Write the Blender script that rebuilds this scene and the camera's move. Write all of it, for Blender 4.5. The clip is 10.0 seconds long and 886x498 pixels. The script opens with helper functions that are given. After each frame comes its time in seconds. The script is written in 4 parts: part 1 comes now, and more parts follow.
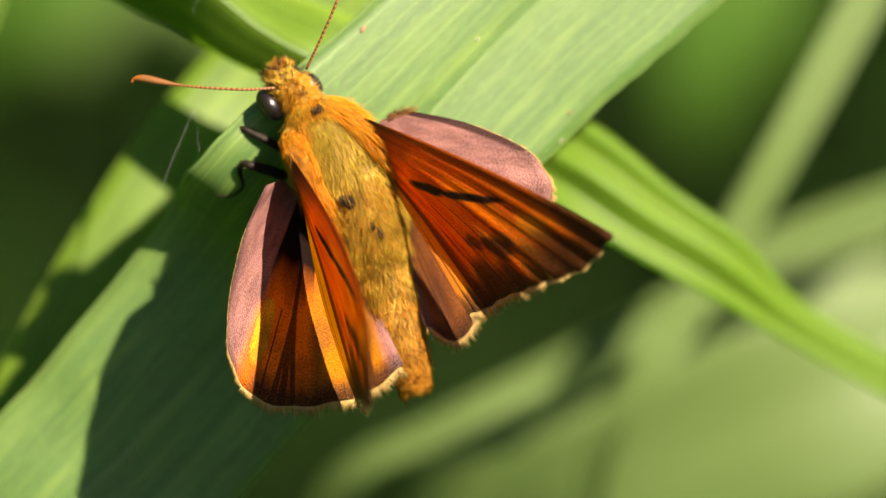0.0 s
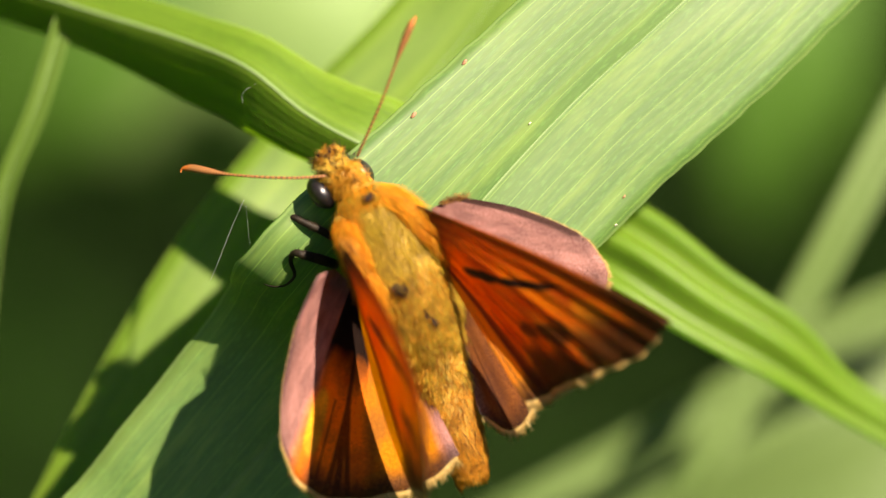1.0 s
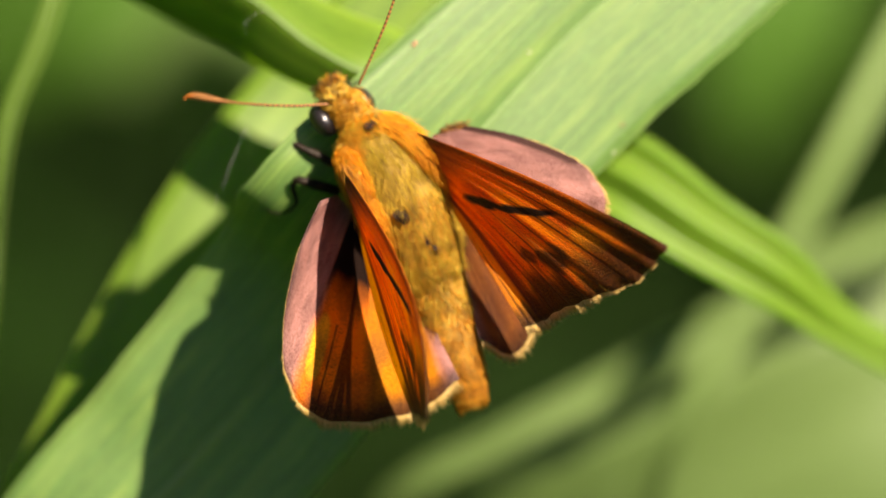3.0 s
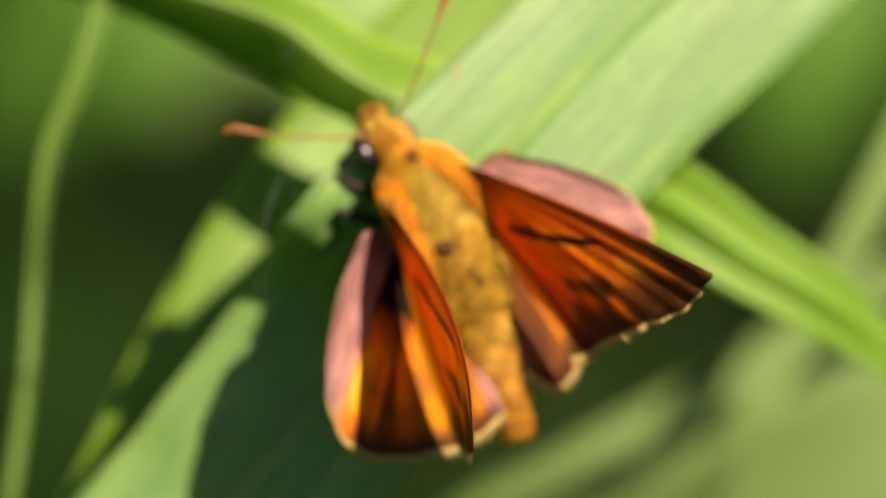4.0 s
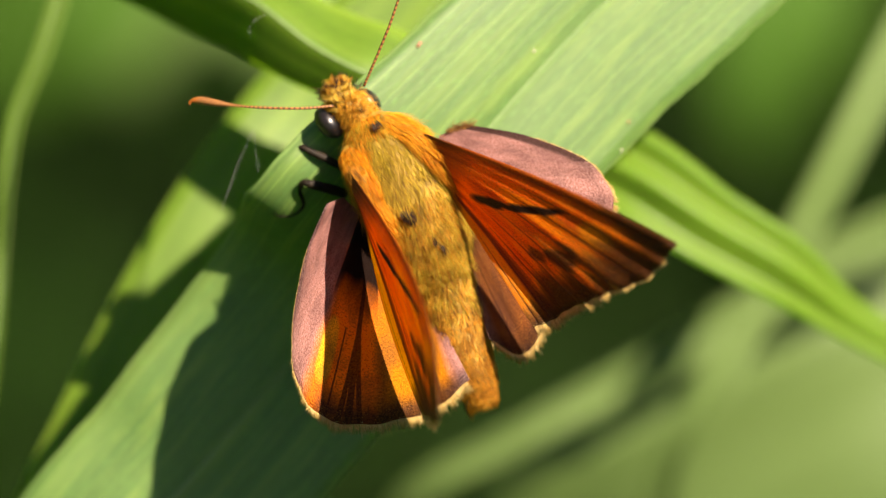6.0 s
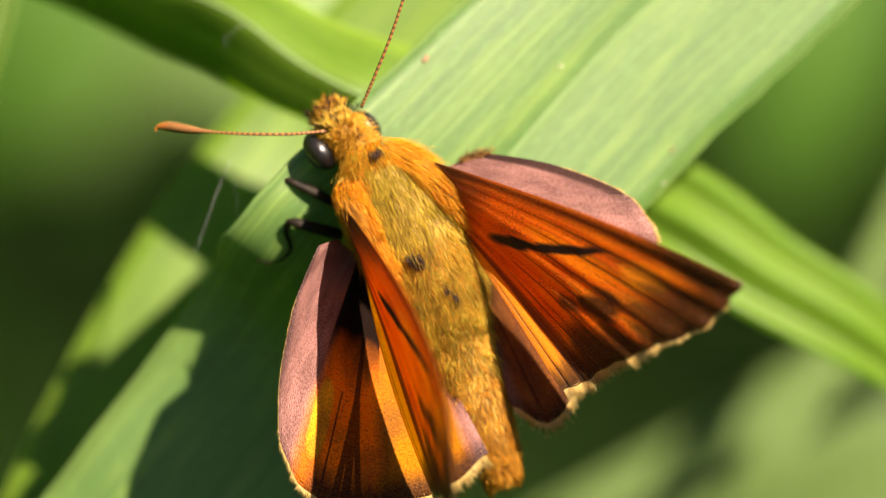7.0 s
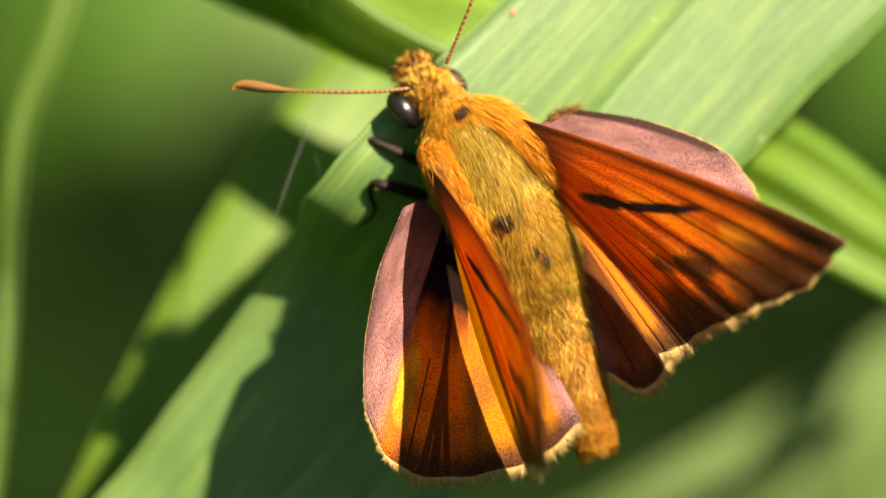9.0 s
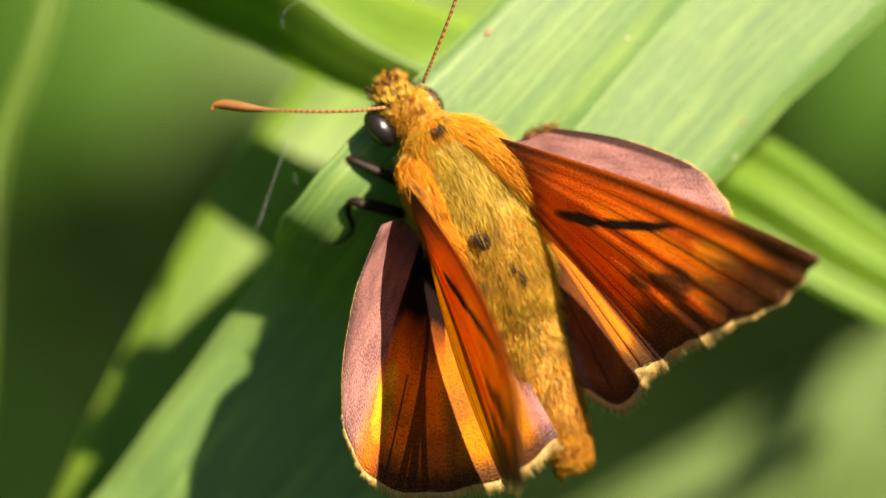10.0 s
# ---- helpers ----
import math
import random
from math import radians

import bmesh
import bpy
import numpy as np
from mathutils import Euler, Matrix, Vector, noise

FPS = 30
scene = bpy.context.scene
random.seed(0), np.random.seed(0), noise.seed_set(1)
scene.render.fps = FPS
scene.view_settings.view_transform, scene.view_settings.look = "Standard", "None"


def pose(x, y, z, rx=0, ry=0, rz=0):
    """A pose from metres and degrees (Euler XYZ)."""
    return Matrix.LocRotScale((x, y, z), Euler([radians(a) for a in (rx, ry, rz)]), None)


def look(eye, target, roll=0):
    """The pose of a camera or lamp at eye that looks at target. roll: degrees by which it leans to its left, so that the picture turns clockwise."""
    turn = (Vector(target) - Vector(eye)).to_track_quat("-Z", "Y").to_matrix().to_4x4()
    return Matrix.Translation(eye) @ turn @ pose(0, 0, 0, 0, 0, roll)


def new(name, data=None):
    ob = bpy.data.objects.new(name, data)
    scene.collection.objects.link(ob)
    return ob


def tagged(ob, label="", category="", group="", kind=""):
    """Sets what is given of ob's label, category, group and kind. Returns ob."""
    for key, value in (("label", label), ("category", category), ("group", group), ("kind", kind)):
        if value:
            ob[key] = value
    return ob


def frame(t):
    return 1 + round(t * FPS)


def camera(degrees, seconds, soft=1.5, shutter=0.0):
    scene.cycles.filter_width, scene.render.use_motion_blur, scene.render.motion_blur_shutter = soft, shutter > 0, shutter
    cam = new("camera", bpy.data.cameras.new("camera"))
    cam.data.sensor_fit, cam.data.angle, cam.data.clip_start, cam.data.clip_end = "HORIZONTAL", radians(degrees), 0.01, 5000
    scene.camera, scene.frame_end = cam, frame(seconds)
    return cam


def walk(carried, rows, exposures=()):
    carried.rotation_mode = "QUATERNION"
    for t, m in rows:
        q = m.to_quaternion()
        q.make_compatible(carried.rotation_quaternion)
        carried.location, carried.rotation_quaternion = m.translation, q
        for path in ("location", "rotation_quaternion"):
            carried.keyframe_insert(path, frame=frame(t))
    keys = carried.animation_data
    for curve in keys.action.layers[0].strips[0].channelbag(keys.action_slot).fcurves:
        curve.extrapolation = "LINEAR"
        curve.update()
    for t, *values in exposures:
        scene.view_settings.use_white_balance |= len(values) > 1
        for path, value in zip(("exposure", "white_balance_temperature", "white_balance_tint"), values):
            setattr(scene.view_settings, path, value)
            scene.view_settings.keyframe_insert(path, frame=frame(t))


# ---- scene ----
# ---- the place's own axes: u to the side, v along the sheet, w towards the viewer ----
TILT = 45.0
HIGH = 0.35
BASIS = pose(0, 0, HIGH, TILT, 0, 0)

PATH = [
    (0.0, 0.01596, -0.30996, 0.67859, 43.1915, 0.0678, 2.0889),
    (0.1, 0.01595, -0.30976, 0.67844, 43.1564, 0.1065, 2.0556),
    (0.2, 0.01595, -0.30956, 0.67829, 43.1380, 0.1593, 2.0366),
    (0.3, 0.01595, -0.30937, 0.67815, 43.1700, 0.2300, 2.0359),
    (0.4, 0.01594, -0.30916, 0.67800, 43.1892, 0.2729, 2.0087),
    (0.5, 0.01594, -0.30896, 0.67785, 43.2067, 0.3284, 1.9935),
    (0.6, 0.01597, -0.30813, 0.67699, 43.1825, 0.4132, 1.9637),
    (0.7, 0.01601, -0.30729, 0.67613, 43.0918, 0.4926, 1.9259),
    (0.8, 0.01604, -0.30645, 0.67527, 43.1217, 0.6034, 1.9226),
    (0.9, 0.01612, -0.30582, 0.67514, 43.3108, 0.7624, 1.8732),
    (1.0, 0.01619, -0.30522, 0.67503, 43.5529, 0.8592, 1.7690),
    (1.1, 0.01612, -0.30543, 0.67501, 43.5545, 0.8580, 1.7921),
    (1.2, 0.01605, -0.30566, 0.67501, 43.4724, 0.9133, 1.8642),
    (1.3, 0.01597, -0.30588, 0.67502, 43.5312, 0.9278, 1.9048),
    (1.4, 0.01590, -0.30612, 0.67502, 43.5312, 0.8613, 1.8654),
    (1.5, 0.01582, -0.30636, 0.67504, 43.5951, 0.8850, 1.9143),
    (1.6, 0.01591, -0.30647, 0.67522, 43.5382, 0.8533, 1.9116),
    (1.7, 0.01599, -0.30659, 0.67540, 43.5451, 0.9040, 1.9900),
    (1.8, 0.01607, -0.30671, 0.67559, 43.5522, 0.9633, 2.0765),
    (1.9, 0.01616, -0.30683, 0.67578, 43.4560, 0.9606, 2.0980),
    (2.0, 0.01624, -0.30695, 0.67596, 43.4309, 0.9355, 2.1023),
    (2.1, 0.01612, -0.30894, 0.67814, 43.3959, 0.7141, 2.3278),
    (2.2, 0.01599, -0.31095, 0.68033, 43.3475, 0.3519, 2.4198),
    (3.3, 0.01591, -0.30945, 0.67754, 43.2902, 1.0544, 1.4340),
    (3.4, 0.01593, -0.30915, 0.67721, 43.4561, 1.1940, 1.4012),
    (3.5, 0.01596, -0.30886, 0.67688, 43.5048, 1.4795, 1.5020),
    (3.6, 0.01597, -0.30863, 0.67669, 43.5235, 1.5304, 1.5214),
    (3.7, 0.01599, -0.30841, 0.67649, 43.5347, 1.6389, 1.5951),
    (3.8, 0.01600, -0.30819, 0.67630, 43.5447, 1.6926, 1.6168),
    (3.9, 0.01601, -0.30797, 0.67610, 43.4740, 1.6093, 1.5041),
    (4.0, 0.01603, -0.30775, 0.67591, 43.4635, 1.5163, 1.3857),
    (4.1, 0.01600, -0.30805, 0.67630, 43.4328, 1.5499, 1.3023),
    (4.2, 0.01597, -0.30836, 0.67671, 43.5536, 1.6457, 1.2855),
    (4.3, 0.01594, -0.30866, 0.67711, 43.5849, 1.7446, 1.2673),
    (4.5, 0.01589, -0.30927, 0.67792, 43.6299, 1.9304, 1.2181),
    (4.6, 0.01590, -0.30910, 0.67759, 43.5360, 1.9166, 1.2393),
    (4.7, 0.01590, -0.30893, 0.67725, 43.5283, 1.9451, 1.3049),
    (4.8, 0.01591, -0.30877, 0.67693, 43.6597, 1.8955, 1.3042),
    (4.9, 0.01592, -0.30861, 0.67660, 43.6845, 1.7010, 1.1591),
    (5.0, 0.01593, -0.30845, 0.67628, 43.7754, 1.6153, 1.1209),
    (5.1, 0.01589, -0.30864, 0.67641, 43.7083, 1.6091, 1.1595),
    (5.2, 0.01586, -0.30883, 0.67654, 43.6532, 1.6568, 1.2499),
    (5.3, 0.01583, -0.30902, 0.67667, 43.5579, 1.6406, 1.2774),
    (5.5, 0.01576, -0.30940, 0.67693, 43.4421, 1.5505, 1.2820),
    (5.7, 0.01568, -0.30937, 0.67707, 43.2717, 1.5960, 1.2903),
    (5.8, 0.01564, -0.30934, 0.67714, 43.2618, 1.5793, 1.2608),
    (6.0, 0.01556, -0.30932, 0.67729, 43.3124, 1.4255, 1.0908),
    (6.1, 0.01527, -0.30905, 0.67715, 43.2597, 1.2989, 1.2297),
    (6.2, 0.01497, -0.30880, 0.67702, 43.2903, 1.1699, 1.3694),
    (7.3, 0.01024, -0.25641, 0.61300, 44.4388, 1.5261, 0.4560),
    (7.4, 0.01043, -0.25651, 0.61320, 44.4500, 1.5685, 0.4941),
    (7.5, 0.01063, -0.25661, 0.61341, 44.4806, 1.6837, 0.6045),
    (7.6, 0.01065, -0.25663, 0.61344, 44.4891, 1.6977, 0.6616),
    (7.7, 0.01067, -0.25664, 0.61346, 44.4096, 1.6526, 0.6576),
    (7.8, 0.01068, -0.25666, 0.61349, 44.1887, 1.5825, 0.6244),
    (7.9, 0.01070, -0.25667, 0.61352, 44.0434, 1.4649, 0.5482),
    (8.0, 0.01071, -0.25669, 0.61355, 44.0548, 1.4599, 0.5863),
    (8.2, 0.01081, -0.25671, 0.61352, 44.0898, 1.6708, 0.5539),
    (8.3, 0.01086, -0.25672, 0.61351, 44.1101, 1.8470, 0.6067),
    (8.5, 0.01096, -0.25674, 0.61348, 44.0256, 2.1384, 0.6470),
    (8.6, 0.01096, -0.25674, 0.61357, 44.0455, 2.0819, 0.5594),
    (8.8, 0.01095, -0.25677, 0.61375, 44.1634, 2.1211, 0.5347),
    (8.9, 0.01095, -0.25678, 0.61385, 44.1686, 2.2009, 0.5785),
    (9.0, 0.01095, -0.25680, 0.61395, 44.1819, 2.2640, 0.6060),
    (9.2, 0.01096, -0.25654, 0.61374, 44.1263, 2.3806, 0.5241),
    (9.3, 0.01097, -0.25641, 0.61364, 44.1459, 2.3470, 0.3968),
    (9.5, 0.01098, -0.25616, 0.61344, 44.2373, 2.3947, 0.2556),
    (9.7, 0.01100, -0.25731, 0.61464, 44.1350, 2.4290, 0.3758),
    (10.0, 0.01103, -0.25903, 0.61644, 44.2499, 2.2906, 0.3859),
]

cam = camera(4.9625, 10.0, soft=1.3)
walk(cam, [(t, pose(x, y, z, rx, ry, rz)) for t, x, y, z, rx, ry, rz in PATH],
     exposures=[(0.0, 1.37, 7600, 19), (6.2, 1.38, 7600, 19), (7.3, 1.44, 7600, 19), (10.0, 1.49, 7600, 19)])

# the lens: focus rests on the insect's back and hunts once to the leaves behind
focus_mark = new("focus_mark")
focus_mark.empty_display_size = 0.002
cam.data.dof.use_dof = True
cam.data.dof.focus_object = focus_mark
cam.data.dof.aperture_fstop = 24.0

# ---- light ----
SUN_UVW = Vector((0.70, 0.68, 1.0)).normalized()
sun_way = (BASIS.to_3x3() @ SUN_UVW).normalized()
sun_data = bpy.data.lights.new("sun", "SUN")
sun_data.energy, sun_data.angle, sun_data.color = 5.0, radians(0.53), (1.0, 0.94, 0.84)
sun = new("sun", sun_data)
sun.matrix_world = look(sun_way * 3.0, (0, 0, 0))

world = bpy.data.worlds.new("sky")
scene.world = world
world.use_nodes = True
wn = world.node_tree
sky = wn.nodes.new("ShaderNodeTexSky")
sky.sky_type, sky.sun_disc = "NISHITA", False
sky.sun_elevation = math.asin(sun_way.z)
sky.sun_rotation = math.atan2(sun_way.x, sun_way.y)
wn.nodes["Background"].inputs["Strength"].default_value = 0.040
wn.links.new(sky.outputs["Color"], wn.nodes["Background"].inputs["Color"])


# ---- small tools ----
def uvw(u, v, w):
    """A place u, v, w millimetres along the place's own axes."""
    return BASIS @ Vector((u * 0.001, v * 0.001, w * 0.001))


def plan(x, y, w):
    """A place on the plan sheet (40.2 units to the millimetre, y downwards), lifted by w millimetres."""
    k = 0.024872 * (450.7 - w) / 450.7
    return uvw((x - 784) * k + w * 0.0319, (441 - y) * k + w * 0.0138, w)


def way(u, v, w):
    return (BASIS.to_3x3() @ Vector((u, v, w))).normalized()


def spline(points, n):
    """n + 1 places on a smooth line through the points (tuples or vectors of any length), with no overshoot where
    short and long stretches meet."""
    p = [np.array(q, float) for q in points]
    p = [2 * p[0] - p[1]] + p + [2 * p[-1] - p[-2]]
    gap = [max(np.linalg.norm((b - a)[:3]), 1e-6) ** 0.5 for a, b in zip(p, p[1:])]
    out = []
    for i in range(n + 1):
        s = i / n * (len(p) - 3)
        k = min(int(s), len(p) - 4)
        f = s - k
        a, b, c, d = p[k:k + 4]
        g0, g1, g2 = gap[k:k + 3]
        m1 = g1 * ((b - a) / g0 - (c - a) / (g0 + g1) + (c - b) / g1)
        m2 = g1 * ((c - b) / g1 - (d - b) / (g1 + g2) + (d - c) / g2)
        out.append((2 * f ** 3 - 3 * f * f + 1) * b + (f ** 3 - 2 * f * f + f) * m1 + (3 * f * f - 2 * f ** 3) * c + (f ** 3 - f * f) * m2)
    return out


ZERO = {}


def mesh_object(name, verts, faces, material, parent=None, label="", uvs=None, smooth=True, origin=None):
    """One mesh object out of world places. origin: the place of its own zero point."""
    zero = Vector(origin) if origin is not None else Vector((0, 0, 0))
    data = bpy.data.meshes.new(name)
    data.from_pydata([tuple(Vector(v) - zero) for v in verts], [], faces)
    if uvs is not None:
        layer = data.uv_layers.new(name="UVMap")
        for loop in data.loops:
            layer.data[loop.index].uv = uvs[loop.vertex_index]
    if smooth:
        data.shade_smooth()
    data.materials.append(material)
    ob = new(name, data)
    ZERO[ob.name] = zero
    ob.location = zero
    if parent is not None:
        ob.parent = parent
        ob.location = zero - ZERO[parent.name]
    if label:
        tagged(ob, label=label)
    return ob


def empty_at(name, place):
    ob = new(name)
    ob.empty_display_size = 0.005
    ob.location = place
    ZERO[ob.name] = Vector(place)
    return ob


def tube(points, radii, sides=8, n=None):
    """Vertices and faces of a closed round rod along a smooth line, with radii at the points."""
    rows = spline([(*p, r) for p, r in zip(points, radii)], n or 4 * (len(points) - 1))
    verts, faces = [], []
    for i, q in enumerate(rows):
        a = Vector(rows[max(i - 1, 0)][:3])
        b = Vector(rows[min(i + 1, len(rows) - 1)][:3])
        t = (b - a).normalized()
        side = t.orthogonal().normalized() if i == 0 else (side - t * side.dot(t)).normalized()
        up = t.cross(side)
        for k in range(sides):
            an = 2 * math.pi * k / sides
            verts.append(Vector(q[:3]) + (side * math.cos(an) + up * math.sin(an)) * max(q[3], 1e-6))
    for i in range(len(rows) - 1):
        for k in range(sides):
            j = (k + 1) % sides
            faces.append((i * sides + k, i * sides + j, (i + 1) * sides + j, (i + 1) * sides + k))
    faces.append(tuple(range(sides))[::-1])
    faces.append(tuple((len(rows) - 1) * sides + k for k in range(sides)))
    return verts, faces


def strands(roots, tips, radius, bend=None, rng=None):
    """Many thin tapered hairs as one list of vertices and faces: each a bent three-sided spike."""
    verts, faces = [], []
    for i, (a, b) in enumerate(zip(roots, tips)):
        a, b = Vector(a), Vector(b)
        t = b - a
        if t.length < 1e-7:
            continue
        s = t.orthogonal().normalized()
        u = t.normalized().cross(s)
        mid = (a + b) * 0.5
        if bend is not None:
            mid += Vector(bend[i])
        k = len(verts)
        for c, r in ((a, radius), (mid, radius * 0.8)):
            for q in range(3):
                an = 2.0944 * q
                verts.append(c + (s * math.cos(an) + u * math.sin(an)) * r)
        verts.append(b)
        for q in range(3):
            j = (q + 1) % 3
            faces.append((k + q, k + j, k + 3 + j, k + 3 + q))
            faces.append((k + 3 + q, k + 3 + j, k + 6))
    return verts, faces


# ---- materials ----
class Nodes:
    """Short hand for a node material."""

    def __init__(self, name):
        self.mat = bpy.data.materials.new(name)
        self.mat.use_nodes = True
        self.tree = self.mat.node_tree
        self.bsdf = self.tree.nodes["Principled BSDF"]
        self.out = self.tree.nodes["Material Output"]

    def add(self, kind, links=(), **values):
        node = self.tree.nodes.new("ShaderNode" + kind)
        for key, value in values.items():
            node.inputs[key.replace("_", " ")].default_value = value
        for socket, source in links:
            self.tree.links.new(source, node.inputs[socket])
        return node

    def link(self, a, b):
        self.tree.links.new(a, b)

    def math(self, op, a, b=0.5, c=0.5):
        node = self.tree.nodes.new("ShaderNodeMath")
        node.operation = op
        for i, v in enumerate((a, b, c)):
            if isinstance(v, (int, float)):
                node.inputs[i].default_value = v
            else:
                self.tree.links.new(v, node.inputs[i])
        return node.outputs[0]

    def ramp(self, source, stops, mode="LINEAR"):
        node = self.tree.nodes.new("ShaderNodeValToRGB")
        node.color_ramp.interpolation = mode
        e = node.color_ramp.elements
        while len(e) < len(stops):
            e.new(0.5)
        for k, (p, c) in zip(e, stops):
            k.position, k.color = p, (*c, 1) if len(c) == 3 else c
        self.tree.links.new(source, node.inputs[0])
        return node.outputs[0]

    def mix(self, f, a, b, mode="MIX"):
        node = self.tree.nodes.new("ShaderNodeMix")
        node.data_type, node.blend_type = "RGBA", mode
        for sock, v in ((node.inputs[0], f), (node.inputs[6], a), (node.inputs[7], b)):
            if isinstance(v, (int, float)):
                sock.default_value = v
            elif isinstance(v, tuple):
                sock.default_value = (*v, 1)
            else:
                self.tree.links.new(v, sock)
        return node.outputs[2]

    def noise(self, vector, scale, detail=3.0, rough=0.55):
        n = self.add("TexNoise", [("Vector", vector)], Scale=scale, Detail=detail, Roughness=rough)
        return n.outputs["Fac"]

    def bump(self, height, strength, distance):
        return self.add("Bump", [("Height", height)], Strength=strength, Distance=distance).outputs["Normal"]

    def thin(self, colour, share, normal=None):
        """Lets a share of the light pass through the sheet."""
        tr = self.add("BsdfTranslucent")
        self.link(colour, tr.inputs["Color"])
        if normal is not None:
            self.link(normal, tr.inputs["Normal"])
        m = self.add("MixShader", Fac=share) if isinstance(share, (int, float)) else self.add("MixShader", [("Fac", share)])
        self.link(self.bsdf.outputs[0], m.inputs[1])
        self.link(tr.outputs[0], m.inputs[2])
        self.link(m.outputs[0], self.out.inputs["Surface"])


def leaf_material(name, low, high, streak, rough=0.42, sheen=0.5, pass_share=0.35, veins=26, lines=0):
    m = Nodes(name)
    uv = m.add("UVMap").outputs[0]
    sep = m.add("SeparateXYZ", [("Vector", uv)])
    u, v = sep.outputs[0], sep.outputs[1]
    lane = m.add("CombineXYZ", [("X", m.math("MULTIPLY", u, 9.0)), ("Y", m.math("MULTIPLY", v, 0.35))]).outputs[0]
    fine = m.add("CombineXYZ", [("X", m.math("MULTIPLY", u, 60.0)), ("Y", m.math("MULTIPLY", v, 2.2))]).outputs[0]
    cell = m.add("CombineXYZ", [("X", m.math("MULTIPLY", u, 90.0)), ("Y", m.math("MULTIPLY", v, 16.0))]).outputs[0]
    broad = m.noise(lane, 1.0, 3.0)
    thread = m.noise(fine, 1.0, 4.0, 0.65)
    speck = m.noise(cell, 1.0, 2.0, 0.6)
    base = m.ramp(broad, [(0.30, low), (0.55, high), (0.72, streak)])
    col = m.mix(m.ramp(thread, [(0.40, (0, 0, 0)), (0.75, (0.5, 0.5, 0.5))]), base, streak)
    col = m.mix(m.ramp(speck, [(0.52, (0, 0, 0)), (0.75, (0.5, 0.5, 0.5))]), col, tuple(min(1.0, 1.8 * c) for c in high))
    if lines:
        mott = m.noise(m.add("CombineXYZ", [("X", m.math("MULTIPLY", u, 15.0)), ("Y", m.math("MULTIPLY", v, 1.5))]).outputs[0], 1.0, 4.0, 0.65)
        col = m.mix(m.ramp(mott, [(0.50, (0, 0, 0)), (0.68, (0.85, 0.85, 0.85))]), col, tuple(1.15 * c for c in streak))
    rim = m.math("GREATER_THAN", m.math("ABSOLUTE", m.math("SUBTRACT", u, 0.5)), 0.490)
    col = m.mix(m.math("MULTIPLY", rim, 0.6), col, tuple(min(1.0, 1.3 * c + 0.05) for c in streak))
    if lines:
        gap = m.math("ABSOLUTE", m.math("SUBTRACT", m.math("FRACT", m.math("ADD", m.math("MULTIPLY", u, lines), m.math("MULTIPLY", broad, 0.35))), 0.5))
        col = m.mix(m.ramp(gap, [(0.0, (0.65, 0.65, 0.65)), (0.035, (0, 0, 0))]), col, tuple(min(1.0, 1.7 * c) for c in streak))
    m.link(col, m.bsdf.inputs["Base Color"])
    wave = m.math("SINE", m.math("MULTIPLY", u, 6.2832 * veins))
    height = m.math("ADD", m.math("MULTIPLY", wave, 0.4), m.math("MULTIPLY", speck, 0.9))
    nrm = m.bump(height, 0.12 if lines else 0.25, 0.00004)
    m.link(nrm, m.bsdf.inputs["Normal"])
    m.bsdf.inputs["Roughness"].default_value = rough
    m.bsdf.inputs["Specular IOR Level"].default_value = sheen
    tcol = m.mix(1.0, col, (1.4, 1.85, 0.42), "MULTIPLY")
    m.thin(tcol, pass_share, nrm)
    return m.mat


MAT_BLADE = leaf_material("broad_leaf_green", (0.098, 0.205, 0.050), (0.115, 0.234, 0.059), (0.188, 0.298, 0.068), 0.50, 0.85, 0.42, 26, 13)
MAT_LEAF = leaf_material("fresh_leaf_green", (0.088, 0.19, 0.014), (0.135, 0.25, 0.022), (0.25, 0.38, 0.045), 0.45, 0.5, 0.5, 14)
MAT_FAR = leaf_material("distant_leaf_green", (0.12, 0.22, 0.06), (0.165, 0.275, 0.08), (0.22, 0.33, 0.10), 0.5, 0.4, 0.20, 10)
MAT_PALE = leaf_material("grey_green_leaf", (0.075, 0.135, 0.032), (0.105, 0.175, 0.045), (0.15, 0.23, 0.062), 0.5, 0.5, 0.25, 10)
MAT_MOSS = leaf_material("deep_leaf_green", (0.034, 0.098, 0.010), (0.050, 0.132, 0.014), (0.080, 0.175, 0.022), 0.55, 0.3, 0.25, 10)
# near black: the shade low among the blades is put into the colour
MAT_SWARD = leaf_material("shade_dark_meadow_green", (0.008, 0.028, 0.004), (0.014, 0.044, 0.006), (0.024, 0.062, 0.009), 0.85, 0.05, 0.2, 4)
# darker leaf green, with the narrow hanging leaf's partial shade in the colour
MAT_SHADED = leaf_material("shaded_leaf_green", (0.048, 0.105, 0.012), (0.074, 0.145, 0.019), (0.115, 0.195, 0.03), 0.55, 0.3, 0.2, 10)
MAT_RIB = leaf_material("pale_midrib", (0.13, 0.22, 0.08), (0.17, 0.27, 0.10), (0.22, 0.33, 0.12), 0.4, 0.5, 0.3, 2)


